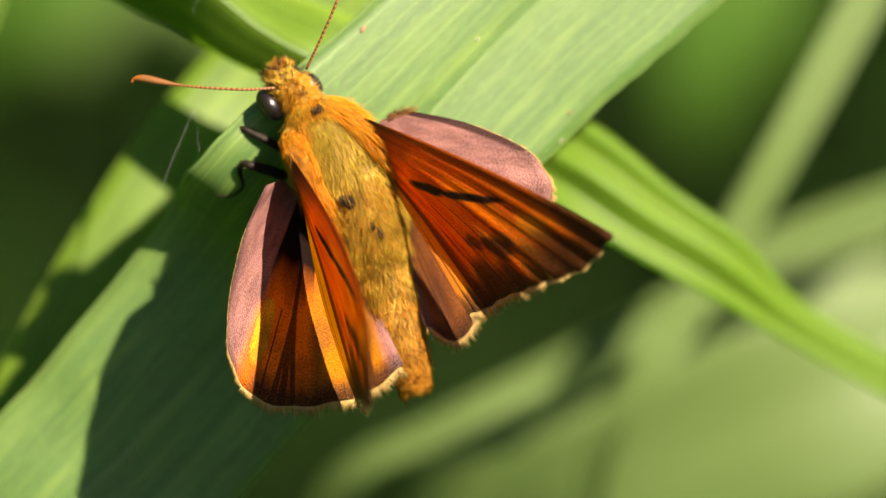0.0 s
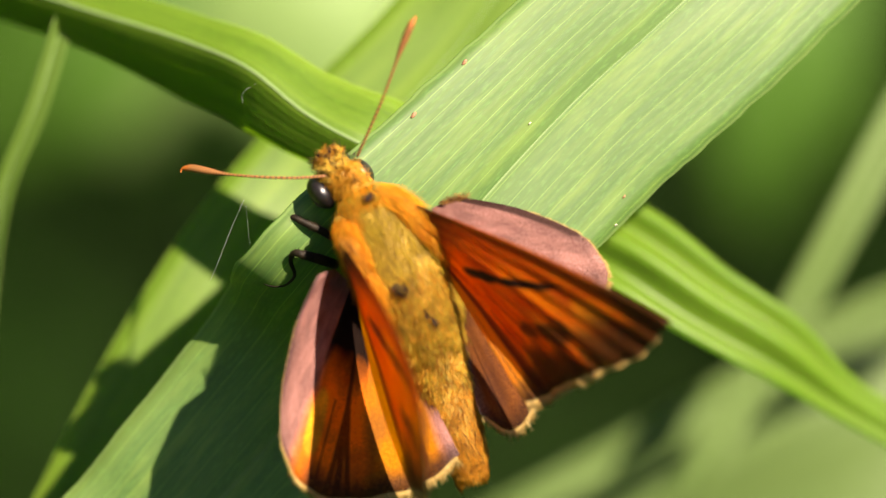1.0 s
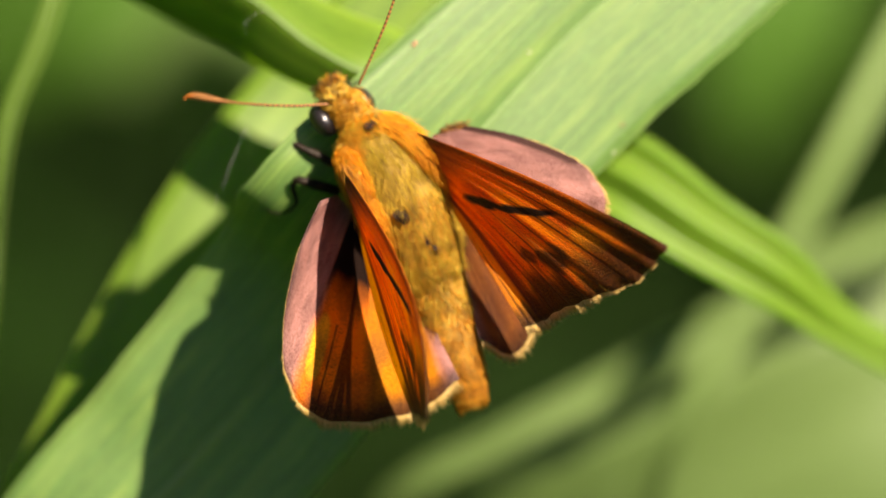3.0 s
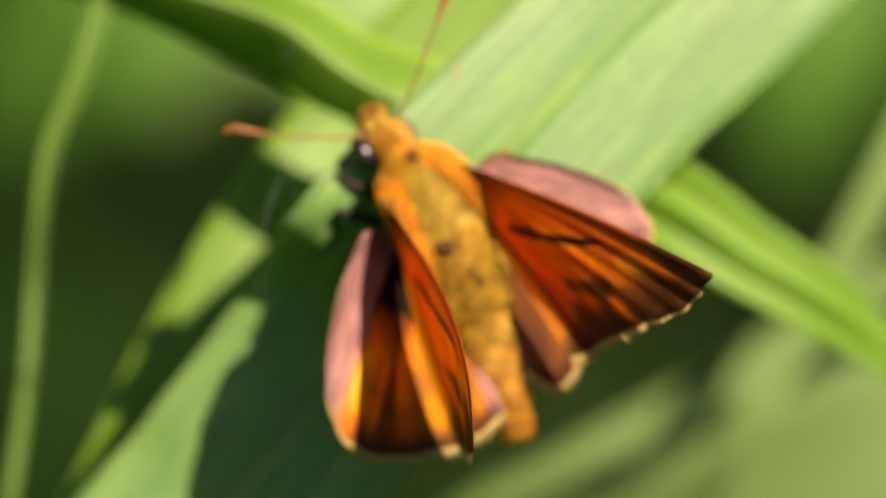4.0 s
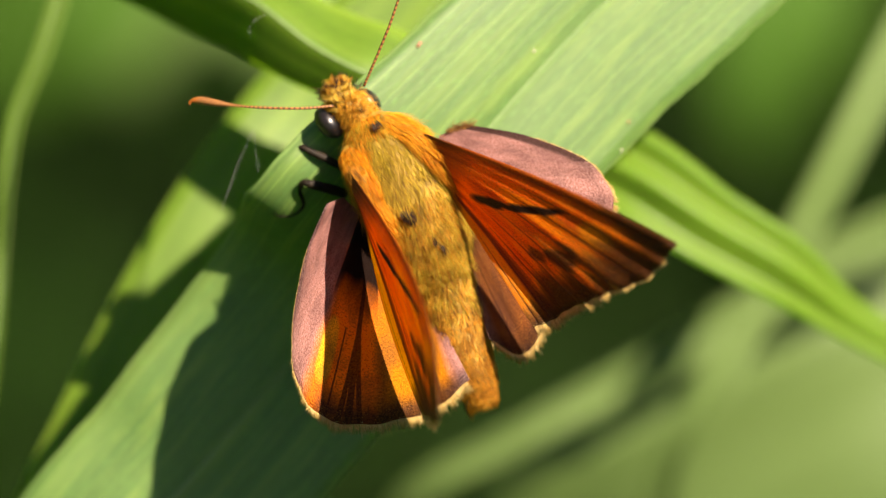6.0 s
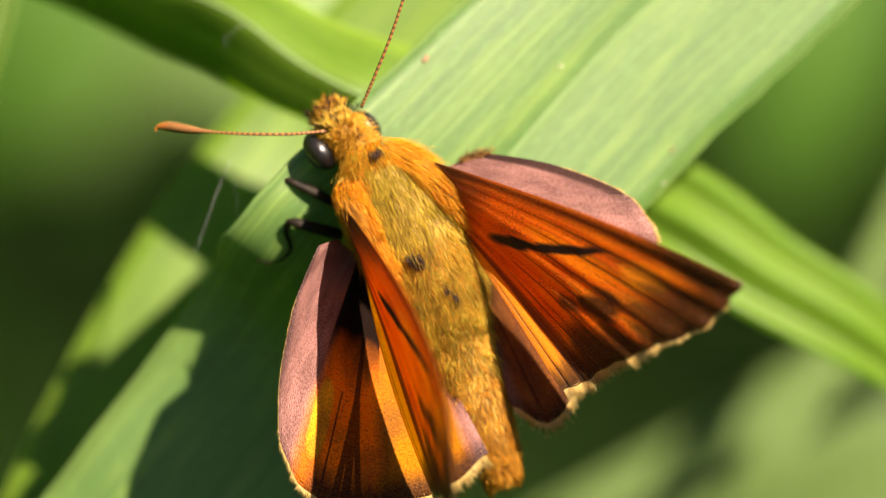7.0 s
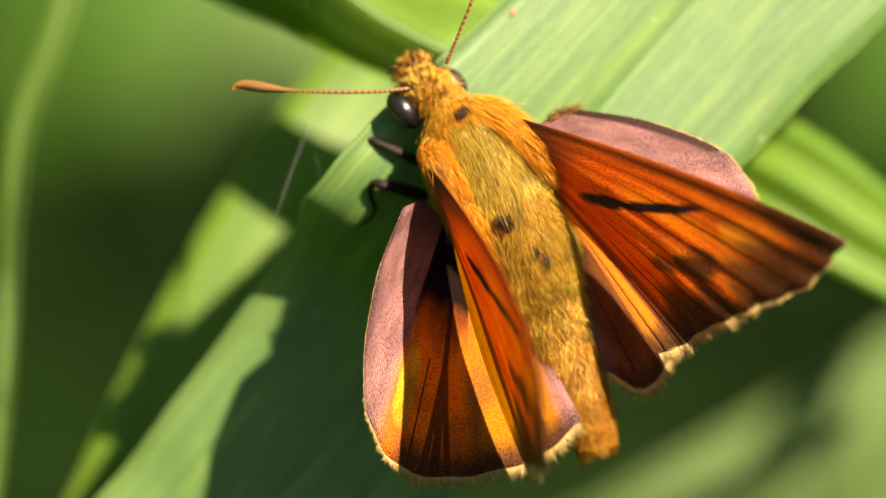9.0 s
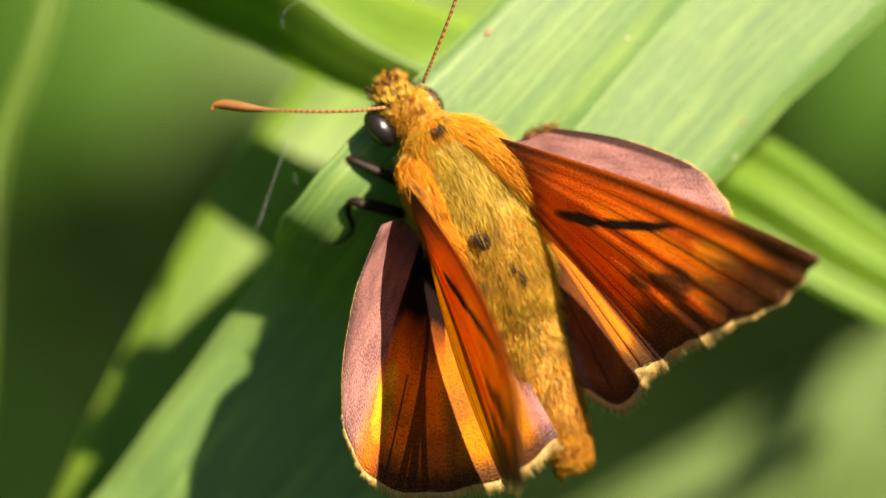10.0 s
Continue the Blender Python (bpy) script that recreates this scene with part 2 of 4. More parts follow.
def wing_material(name, fore, band_and_shade=False):
    """Scales of the wing: u runs from the front edge to the rear edge, v from the root to the outer margin."""
    m = Nodes(name)
    uv = m.add("UVMap").outputs[0]
    sep = m.add("SeparateXYZ", [("Vector", uv)])
    u, v = sep.outputs[0], sep.outputs[1]

    def stretched(a, b, detail=3.0):
        return m.noise(m.add("CombineXYZ", [("X", m.math("MULTIPLY", u, a)), ("Y", m.math("MULTIPLY", v, b))]).outputs[0], 1.0, detail)

    grain, patch, ray = stretched(150.0, 110.0, 2.0), stretched(11.0, 4.0), stretched(20.0, 3.5)
    wob = m.math("MULTIPLY", m.math("SUBTRACT", patch, 0.5), 0.30)
    rays = m.math("MULTIPLY", m.math("SUBTRACT", ray, 0.5), 0.45)
    cell = m.math("ADD", m.math("MULTIPLY", m.math("ADD", u, m.math("MULTIPLY", wob, 0.05)), 9.0), 0.5)
    toss = m.add("TexWhiteNoise")
    toss.noise_dimensions = "1D"
    m.link(m.math("FLOOR", cell), toss.inputs["W"])
    jump = m.math("MULTIPLY", m.math("SUBTRACT", toss.outputs["Value"], 0.5), 0.16)

    def blot(u0, v0, ru, rv, rag=0.5):
        """1 inside an uneven oval patch, 0 outside."""
        q = m.math("ADD", m.math("POWER", m.math("DIVIDE", m.math("SUBTRACT", u, u0), ru), 2.0), m.math("POWER", m.math("DIVIDE", m.math("SUBTRACT", v, v0), rv), 2.0))
        return m.ramp(m.math("ADD", q, m.math("MULTIPLY", wob, rag * 14)), [(0.35, (1, 1, 1)), (1.0, (0, 0, 0))])

    if fore:
        tone = m.math("ADD", m.math("ADD", m.math("MULTIPLY", ray, 0.55), m.math("MULTIPLY", patch, 0.7)), m.math("MULTIPLY", m.math("SUBTRACT", v, 0.5), 0.15))
        base = m.ramp(tone, [(0.40, (0.46, 0.052, 0.004)), (0.56, (0.80, 0.125, 0.005)), (0.72, (0.92, 0.200, 0.008)), (0.90, (0.97, 0.34, 0.018))])
        base = m.mix(m.ramp(u, [(0.05, (0.75, 0.75, 0.75)), (0.13, (0, 0, 0))]), base, (0.24, 0.040, 0.004))
        base = m.mix(blot(0.30, 0.50, 0.07, 0.22), base, (0.95, 0.25, 0.008))
        base = m.mix(blot(0.20, 0.74, 0.10, 0.08, 0.9), base, (0.95, 0.30, 0.014))
        base = m.mix(blot(0.46, 0.66, 0.05, 0.09, 0.9), base, (0.95, 0.24, 0.010))
        fan = m.math("ADD", stretched(52.0, 2.4), m.math("MULTIPLY", m.math("SUBTRACT", v, 0.5), 0.38))
        base = m.mix(m.ramp(fan, [(0.54, (0, 0, 0)), (0.72, (0.5, 0.5, 0.5))]), base, (0.12, 0.024, 0.004))
        base = m.mix(m.ramp(m.math("ADD", u, m.math("MULTIPLY", wob, 0.12)), [(0.76, (0, 0, 0)), (0.80, (0.85, 0.85, 0.85)), (0.83, (0.85, 0.85, 0.85)), (0.86, (0, 0, 0))]), base, (0.16, 0.025, 0.003))
        base = m.mix(m.ramp(u, [(0.845, (0, 0, 0)), (0.87, (1, 1, 1))]), base, (0.88, 0.32, 0.014))
        near = m.math("ADD", m.math("ADD", v, m.math("MULTIPLY", rays, 0.45)), jump)
        near = m.math("SUBTRACT", near, m.math("MULTIPLY", m.math("GREATER_THAN", u, 0.85), 0.06))
        near = m.math("ADD", near, m.math("MULTIPLY", m.math("MAXIMUM", m.math("SUBTRACT", 0.16, u), 0.0), 0.9))
        edge = m.ramp(near, [(0.79, (0, 0, 0)), (0.87, (0.75, 0.75, 0.75)), (0.95, (0.96, 0.96, 0.96))])
        edge = m.mix(blot(0.44, 0.74, 0.10, 0.09, 0.8), edge, (0.9, 0.9, 0.9))
        edge = m.mix(blot(0.58, 0.66, 0.06, 0.07, 0.8), edge, (0.75, 0.75, 0.75))
        edge = m.mix(m.ramp(m.math("ADD", v, m.math("MULTIPLY", wob, 0.3)), [(0.04, (0.9, 0.9, 0.9)), (0.20, (0, 0, 0))]), edge, (0.9, 0.9, 0.9))
        dark = (0.028, 0.010, 0.004)
        # the dark scent streak, long, bent and tapered
        bend = m.math("MULTIPLY", m.math("SINE", m.math("MULTIPLY", m.math("SUBTRACT", v, 0.24), 16.0)), 0.014)
        centre = m.math("ADD", m.math("SUBTRACT", 0.545, m.math("MULTIPLY", m.math("SUBTRACT", v, 0.25), 1.02)), m.math("ADD", m.math("MULTIPLY", wob, 0.42), bend))
        girth = m.math("SUBTRACT", 0.092, m.math("MULTIPLY", v, 0.085))
        du = m.math("DIVIDE", m.math("ABSOLUTE", m.math("SUBTRACT", u, centre)), girth)
        dv = m.math("DIVIDE", m.math("ABSOLUTE", m.math("SUBTRACT", v, 0.415)), 0.20)
        streak = m.ramp(m.math("ADD", m.math("POWER", du, 2.0), m.math("POWER", dv, 6.0)), [(0.25, (1, 1, 1)), (1.5, (0, 0, 0))])
    else:
        # rust is strengthened to carry the orange glow that falls through the forewing
        brown, rust = (0.34, 0.145, 0.115), (0.95, 0.21, 0.007)
        # right wing: the forewing's shadow is painted as a darker inner colour
        inner = (0.14, 0.045, 0.014) if band_and_shade else (0.42, 0.140, 0.006)
        heel = (0.10, 0.04, 0.02) if band_and_shade else brown
        base = m.ramp(m.math("ADD", u, m.math("MULTIPLY", wob, 0.25)),
                      [(0.0, brown), (0.40, brown), (0.46, rust), (0.665, rust), (0.69, inner), (0.93, inner), (0.97, heel), (1.0, heel)])
        # one bright patch in the middle
        spot = m.math("ADD", m.math("POWER", m.math("DIVIDE", m.math("SUBTRACT", u, 0.485), 0.042), 2.0), m.math("POWER", m.math("DIVIDE", m.math("SUBTRACT", v, 0.70), 0.18), 4.0))
        base = m.mix(m.ramp(spot, [(0.5, (1, 1, 1)), (1.1, (0, 0, 0))]), base, (0.85, 0.40, 0.02))
        edge = m.ramp(m.math("ADD", v, m.math("MULTIPLY", rays, 0.25)), [(0.85, (0, 0, 0)), (0.95, (0.92, 0.92, 0.92))])
        edge = m.mix(m.ramp(u, [(0.2, (0, 0, 0)), (0.3, (0.8, 0.8, 0.8)), (0.48, (0.8, 0.8, 0.8)), (0.52, (0, 0, 0))]), edge, (0, 0, 0))
        if band_and_shade:
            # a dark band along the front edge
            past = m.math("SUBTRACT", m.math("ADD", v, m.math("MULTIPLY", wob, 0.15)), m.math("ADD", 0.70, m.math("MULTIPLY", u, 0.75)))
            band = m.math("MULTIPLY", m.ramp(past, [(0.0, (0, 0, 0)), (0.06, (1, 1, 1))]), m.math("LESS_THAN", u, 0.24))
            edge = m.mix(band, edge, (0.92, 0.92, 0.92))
        dark = (0.035, 0.014, 0.009)
        # black towards the root: shade under the raised forewing, painted in
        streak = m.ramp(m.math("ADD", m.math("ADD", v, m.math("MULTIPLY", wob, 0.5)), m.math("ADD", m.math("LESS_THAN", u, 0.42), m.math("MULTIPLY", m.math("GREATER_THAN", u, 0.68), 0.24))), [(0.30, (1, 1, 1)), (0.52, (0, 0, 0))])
    # veins fan out from the root
    if fore:
        vein = m.math("ABSOLUTE", m.math("SUBTRACT", m.math("FRACT", m.math("ADD", cell, 0.5)), 0.5))
        vline = m.ramp(vein, [(0.0, (0.9, 0.9, 0.9)), (0.03, (0.7, 0.7, 0.7)), (0.07, (0, 0, 0))])
        hush = m.ramp(v, [(0.25, (0, 0, 0)), (0.50, (0.85, 0.85, 0.85))])
    else:
        # a stem that forks, and single veins beside it
        total = None
        for u0, lean, start, wide in ((0.545, -0.02, 0.55, 0.003), (0.600, -0.06, 0.52, 0.008), (0.600, 0.07, 0.52, 0.008), (0.600, 0.0, 0.30, 0.010), (0.30, 0.0, 0.2, 0.006), (0.18, 0.0, 0.2, 0.006), (0.88, 0.0, 0.3, 0.008)):
            off = m.math("ABSOLUTE", m.math("SUBTRACT", u, m.math("ADD", u0 - lean * start, m.math("MULTIPLY", v, lean))))
            one = m.math("MULTIPLY", m.math("LESS_THAN", off, wide), m.math("GREATER_THAN", v, start))
            total = one if total is None else m.math("MAXIMUM", total, one)
        vline = m.ramp(total, [(0.0, (0, 0, 0)), (1.0, (0.9, 0.9, 0.9))])
        hush = m.mix(m.math("LESS_THAN", u, 0.44), (0.95, 0.95, 0.95), (0.18, 0.18, 0.18))
    vline = m.mix(hush, (0, 0, 0), vline)
    col = m.mix(edge, base, dark)
    col = m.mix(vline, col, (0.05, 0.014, 0.005))
    sparkle = 0.16 if fore else m.ramp(u, [(0.42, (0.55, 0.55, 0.55)), (0.47, (0.10, 0.10, 0.10)), (0.94, (0.10, 0.10, 0.10)), (0.98, (0.5, 0.5, 0.5))])
    # sparkle painted in: tawny in the middle of a hindwing, purplish along its two edges
    tawny = m.ramp(u, [(0.42, (0, 0, 0)), (0.47, (1, 1, 1)), (0.93, (1, 1, 1)), (0.97, (0, 0, 0))])
    lighter = m.mix(sparkle, m.mix(1.0, col, (1.7, 1.7, 1.7), "MULTIPLY"), (0.95, 0.30, 0.03) if fore else m.mix(tawny, (0.66, 0.40, 0.38), (0.90, 0.34, 0.04)))
    col = m.mix(m.ramp(grain, [(0.42, (0, 0, 0)), (0.68, (0.8, 0.8, 0.8))]), col, lighter)
    col = m.mix(m.ramp(grain, [(0.30, (0.85, 0.85, 0.85)), (0.46, (0, 0, 0))]), col, m.mix(0.5, col, (0.02, 0.01, 0.006)))
    if not fore:
        col = m.mix(m.ramp(patch, [(0.38, (0.75, 0.75, 0.75)), (0.60, (0, 0, 0))]), col, m.mix(0.6, col, (0.05, 0.022, 0.02)))
    # sparse bright specks: the glitter of the scales, put into the colour
    glint = m.ramp(stretched(260.0, 190.0, 1.0), [(0.66, (0, 0, 0)), (0.74, (0.8, 0.8, 0.8))])
    col = m.mix(glint, col, m.mix(0.55, col, (0.98, 0.42, 0.06) if fore else m.mix(tawny, (0.80, 0.50, 0.52), (0.95, 0.42, 0.06))))
    if not fore and band_and_shade:
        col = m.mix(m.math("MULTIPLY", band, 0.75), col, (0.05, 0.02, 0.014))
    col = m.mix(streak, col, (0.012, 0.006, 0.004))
    m.link(col, m.bsdf.inputs["Base Color"])
    m.bsdf.inputs["Roughness"].default_value = 0.42
    m.bsdf.inputs["Specular IOR Level"].default_value = 0.3 if fore else 0.15
    if not fore:
        m.link(m.math("SUBTRACT", 0.15, m.math("MULTIPLY", tawny, 0.12)), m.bsdf.inputs["Specular IOR Level"])
    m.bsdf.inputs["Sheen Weight"].default_value = 0.03
    m.bsdf.inputs["Sheen Roughness"].default_value = 0.4
    m.bsdf.inputs["Sheen Tint"].default_value = (0.95, 0.70, 0.80, 1)
    nrm = m.bump(m.math("ADD", m.math("MULTIPLY", grain, 0.9), m.math("MULTIPLY", vline, -0.8)), 0.9, 0.00010)
    m.link(nrm, m.bsdf.inputs["Normal"])
    m.thin(m.mix(1.0, col, (1.0, 1.75, 0.9) if fore else (1.0, 1.2, 0.7), "MULTIPLY"), 0.5 if fore else 0.22, nrm)
    return m.mat


MAT_FORE = wing_material("tawny_forewing_scales", True)
MAT_HIND = wing_material("brown_hindwing_scales", False)
MAT_HIND_DARK = wing_material("dark_edged_shaded_hindwing_scales", False, True)


def fur_material(name, stops, rough=0.55, patches=0.0):
    m = Nodes(name)
    rnd = m.add("NewGeometry").outputs["Random Per Island"]
    if patches:
        spot = m.noise(m.add("TexCoord").outputs["Object"], 1100, 3.0)
        rnd = m.math("ADD", m.math("MULTIPLY", rnd, 1 - patches), m.math("MULTIPLY", m.math("SUBTRACT", m.math("MULTIPLY", spot, 2.4), 0.7), patches))
    col = m.ramp(rnd, stops)
    m.link(col, m.bsdf.inputs["Base Color"])
    m.bsdf.inputs["Roughness"].default_value = rough
    m.bsdf.inputs["Specular IOR Level"].default_value = 0.35
    m.thin(col, 0.25)
    return m.mat


MAT_FUR_GOLD = fur_material("olive_gold_hair", [(0.0, (0.07, 0.035, 0.008)), (0.25, (0.34, 0.23, 0.018)), (0.62, (0.60, 0.42, 0.03)), (1.0, (0.92, 0.68, 0.10))], patches=0.42)
MAT_FUR_ORANGE = fur_material("orange_hair", [(0.0, (0.45, 0.13, 0.006)), (0.4, (0.88, 0.33, 0.012)), (1.0, (0.96, 0.54, 0.04))])
MAT_FUR_TAIL = fur_material("tawny_scale_hair", [(0.0, (0.12, 0.04, 0.006)), (0.34, (0.56, 0.22, 0.015)), (0.7, (0.85, 0.40, 0.03)), (1.0, (0.92, 0.64, 0.16))], patches=0.7)
MAT_FUR_HEAD = fur_material("head_hair", [(0.0, (0.16, 0.06, 0.008)), (0.25, (0.55, 0.23, 0.015)), (0.7, (0.80, 0.42, 0.03)), (1.0, (0.92, 0.66, 0.16))], patches=0.35)
MAT_FUR_CREST = fur_material("crest_hair", [(0.0, (0.40, 0.16, 0.012)), (0.35, (0.75, 0.42, 0.03)), (1.0, (0.92, 0.70, 0.14))], patches=0.3)
MAT_FUR_BROWN = fur_material("brown_grey_hair", [(0.0, (0.05, 0.03, 0.012)), (0.5, (0.20, 0.09, 0.025)), (1.0, (0.60, 0.30, 0.06))])
MAT_FRINGE = fur_material("pale_fringe_hair", [(0.0, (0.40, 0.24, 0.06)), (0.5, (0.66, 0.46, 0.13)), (1.0, (0.80, 0.62, 0.28))])
MAT_DARKHAIR = fur_material("dark_bristle", [(0.0, (0.02, 0.012, 0.008)), (1.0, (0.10, 0.05, 0.02))])


def skin_material(name, a, b, scale, rough, relief=0.5, gloss=0.5):
    m = Nodes(name)
    pos = m.add("TexCoord").outputs["Object"]
    n1, n2 = m.noise(pos, scale, 4.0), m.noise(pos, scale * 6, 2.0)
    col = m.mix(m.ramp(n1, [(0.35, (0, 0, 0)), (0.65, (1, 1, 1))]), a, b)
    m.link(col, m.bsdf.inputs["Base Color"])
    m.bsdf.inputs["Roughness"].default_value = rough
    m.bsdf.inputs["Specular IOR Level"].default_value = gloss
    m.link(m.bump(n2, relief, 0.00005), m.bsdf.inputs["Normal"])
    return m.mat


MAT_SKIN = skin_material("tawny_body_skin", (0.26, 0.15, 0.02), (0.48, 0.29, 0.035), 2500, 0.6)
MAT_EYE = skin_material("black_brown_eye", (0.005, 0.004, 0.004), (0.014, 0.010, 0.010), 900, 0.34, 0.03, 0.7)
MAT_LEG = skin_material("dark_leg_shell", (0.008, 0.006, 0.004), (0.024, 0.016, 0.009), 4000, 0.5, 0.5, 0.2)
MAT_SILK = skin_material("pale_silk", (0.6, 0.65, 0.55), (0.75, 0.78, 0.7), 3000, 0.35)
MAT_SPECK = skin_material("reddish_blemish", (0.30, 0.13, 0.06), (0.45, 0.25, 0.14), 6000, 0.6)
MAT_SPECK_PALE = skin_material("pale_blemish", (0.55, 0.52, 0.40), (0.70, 0.66, 0.5), 6000, 0.5)
# soil colour carries the shade under the grass
MAT_SOIL = skin_material("shade_dark_soil", (0.006, 0.014, 0.003), (0.012, 0.026, 0.006), 22, 0.95, 0.5, 0.05)


def antenna_material():
    m = Nodes("ringed_antenna")
    uv = m.add("UVMap").outputs[0]
    v = m.add("SeparateXYZ", [("Vector", uv)]).outputs[1]
    ring = m.math("FRACT", m.math("MULTIPLY", v, 52.0))
    rings = m.ramp(ring, [(0.0, (0.10, 0.04, 0.018)), (0.35, (0.12, 0.05, 0.02)), (0.6, (0.38, 0.16, 0.045)), (1.0, (0.34, 0.14, 0.035))])
    club = m.ramp(v, [(0.68, (0, 0, 0)), (0.78, (1, 1, 1))])
    col = m.mix(club, rings, m.mix(0.22, (0.52, 0.13, 0.012), rings))
    col = m.mix(m.ramp(v, [(0.955, (0, 0, 0)), (0.99, (1, 1, 1))]), col, (0.05, 0.02, 0.012))
    m.link(col, m.bsdf.inputs["Base Color"])
    m.bsdf.inputs["Roughness"].default_value = 0.5
    return m.mat


MAT_ANTENNA = antenna_material()

# ---- ground ----
N = 60
gv, gf = [], []
for i in range(N + 1):
    for j in range(N + 1):
        x = math.copysign(abs(i / N * 2 - 1) ** 3, i / N * 2 - 1) * 400
        y = math.copysign(abs(j / N * 2 - 1) ** 3, j / N * 2 - 1) * 400
        near = max(0.0, 1 - math.hypot(x, y) / 3)
        gv.append((x, y, -0.012 + 0.012 * noise.noise(Vector((x * 4, y * 4, 1))) * near))
for i in range(N):
    for j in range(N):
        k = i * (N + 1) + j
        gf.append((k, k + N + 1, k + N + 2, k + 1))
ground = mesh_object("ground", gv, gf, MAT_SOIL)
tagged(ground, "soil under the grass, shade put into its dark green", "ground", kind="structure")


# ---- leaves ----
def ribbon(points, widths, faces_to, folds, across=10, along=None, thick=0.00016, ragged=0.0, seed=0, span=(-1, 1), pleats=None):
    """A grass leaf as a closed thin sheet along a line of places. widths: half widths in mm on both sides of
    the midrib; faces_to: where its upper side looks; folds: how far both halves rise from the midrib, in degrees.
    span: which stretch of its width is built, from -1 to 1; pleats: depth of the lengthwise corrugation, as a share
    of the half width."""
    pleats = pleats or [0.0] * len(points)
    n = along or 10 * (len(points) - 1)
    rows = spline([(*p, *w, *f, g, e) for p, w, f, g, e in zip(points, widths, faces_to, folds, pleats)], n)
    top, uv, ribs, run = [], [], [], 0.0
    for i, q in enumerate(rows):
        c = Vector(q[:3])
        t = (Vector(rows[min(i + 1, n)][:3]) - Vector(rows[max(i - 1, 0)][:3])).normalized()
        if i:
            run += (c - Vector(rows[i - 1][:3])).length
        face = Vector(q[5:8])
        side = t.cross(face).normalized()
        face = side.cross(t).normalized()
        g = radians(q[8])
        ribs.append(c - face * 0.00010)
        for k in range(across + 1):
            s = span[0] + k / across * (span[1] - span[0])
            half = (q[3] if s < 0 else q[4]) * 0.001
            if abs(s) > 0.99 and ragged:
                half *= 1 + ragged * noise.noise(Vector((run * 900, seed, s)))
            lift = math.sin(g) * abs(s) * half - 0.10 * half * s * s
            lift += q[9] * half * math.cos(s * 7.5 + 0.6)
            lift += 0.00006 * noise.noise(Vector((s * 2 + seed, run * 160, 3)))
            rib = 0.00012 * math.exp(-(s * half / 0.00025) ** 2)
            top.append((c + side * (s * half * math.cos(g)) + face * (lift - rib), face))
            uv.append((0.5 + s * 0.5, run * 100))
    m = len(top)
    verts = [p + f * thick * 0.5 for p, f in top] + [p - f * thick * 0.5 for p, f in top]
    faces, w = [], across + 1
    for i in range(n):
        for k in range(across):
            a, b, c, d = i * w + k, i * w + k + 1, (i + 1) * w + k + 1, (i + 1) * w + k
            faces.append((a, b, c, d))
            faces.append((m + d, m + c, m + b, m + a))
        for k, s in ((0, span[0]), (across, span[1])):
            a, d = i * w + k, (i + 1) * w + k
            if abs(s) > 0.5:
                faces.append((a, d, m + d, m + a) if k == 0 else (d, a, m + a, m + d))
    for i in (0, n):
        for k in range(across):
            a, b = i * w + k, i * w + k + 1
            faces.append((b, a, m + a, m + b) if i == 0 else (a, b, m + b, m + a))
    return verts, faces, uv + uv, ribs


def grass_leaf(name, label, material, points, widths, faces_to, folds, root, **more):
    """A leaf of two halves and a midrib, whose last place is carried on down to its root on the ground."""
    points = list(points)
    last = points[-1]
    root = Vector((*root, -0.014))
    points += [last.lerp(root, 0.2), last.lerp(root, 0.6), root]
    widths = [w if isinstance(w, tuple) else (w, w) for w in widths]
    widths += [tuple(k * a for a in widths[-1]) for k in (0.9, 0.6, 0.35)]
    faces_to = list(faces_to) + [faces_to[-1]] * 3
    folds = list(folds) + [20, 25, 35]
    if "pleats" in more:
        more["pleats"] = list(more["pleats"]) + [0.0] * 3
    leaf = empty_at(name, root)
    across = more.pop("across", 10) // 2
    for span in ((-1, 0), (0, 1)):
        verts, faces, uv, ribs = ribbon(points, widths, faces_to, folds, across=across, span=span, **more)
        mesh_object("blade_half", verts, faces, material, leaf, uvs=uv, origin=root)
    v, f = tube(ribs, [0.00009] * len(ribs), 5, len(ribs) - 1)
    mesh_object("midrib", v, f, MAT_RIB, leaf, "pale green midrib", origin=root)
    return tagged(leaf, label, "leaf", group="grass leaves")


W = way
# the broad leaf on which the insect sits
main_leaf = grass_leaf(
    "grass_leaf", "broad grey-green grass leaf in sun, partly shaded, under a skipper", MAT_BLADE,
    [plan(1600, -420, -10), plan(1300, -120, -7.4), plan(1072, 95, -6.0), plan(852, 342, -4.9), plan(748, 466, -5.0), plan(650, 580, -7.2), plan(420, 850, -8.7), plan(180, 1140, -10.2)],
    [(5.4, 5.0), (5.5, 5.1), (5.4, 5.1), (5.3, 6.1), (5.5, 7.0), (5.2, 5.9), (5.2, 5.4), (4.9, 4.9)],
    [W(0.12, 0.0, 1), W(0.14, 0.0, 1), W(0.18, -0.02, 1), W(0.22, -0.06, 1), W(0.32, -0.06, 1), W(0.08, 0.0, 1), W(0.12, 0.05, 1), W(0.1, 0.05, 1)], [5, 5, 6, 9, 12, 4, 4, 5], (-0.075, -0.03), across=16, along=140, ragged=0.02, seed=3)

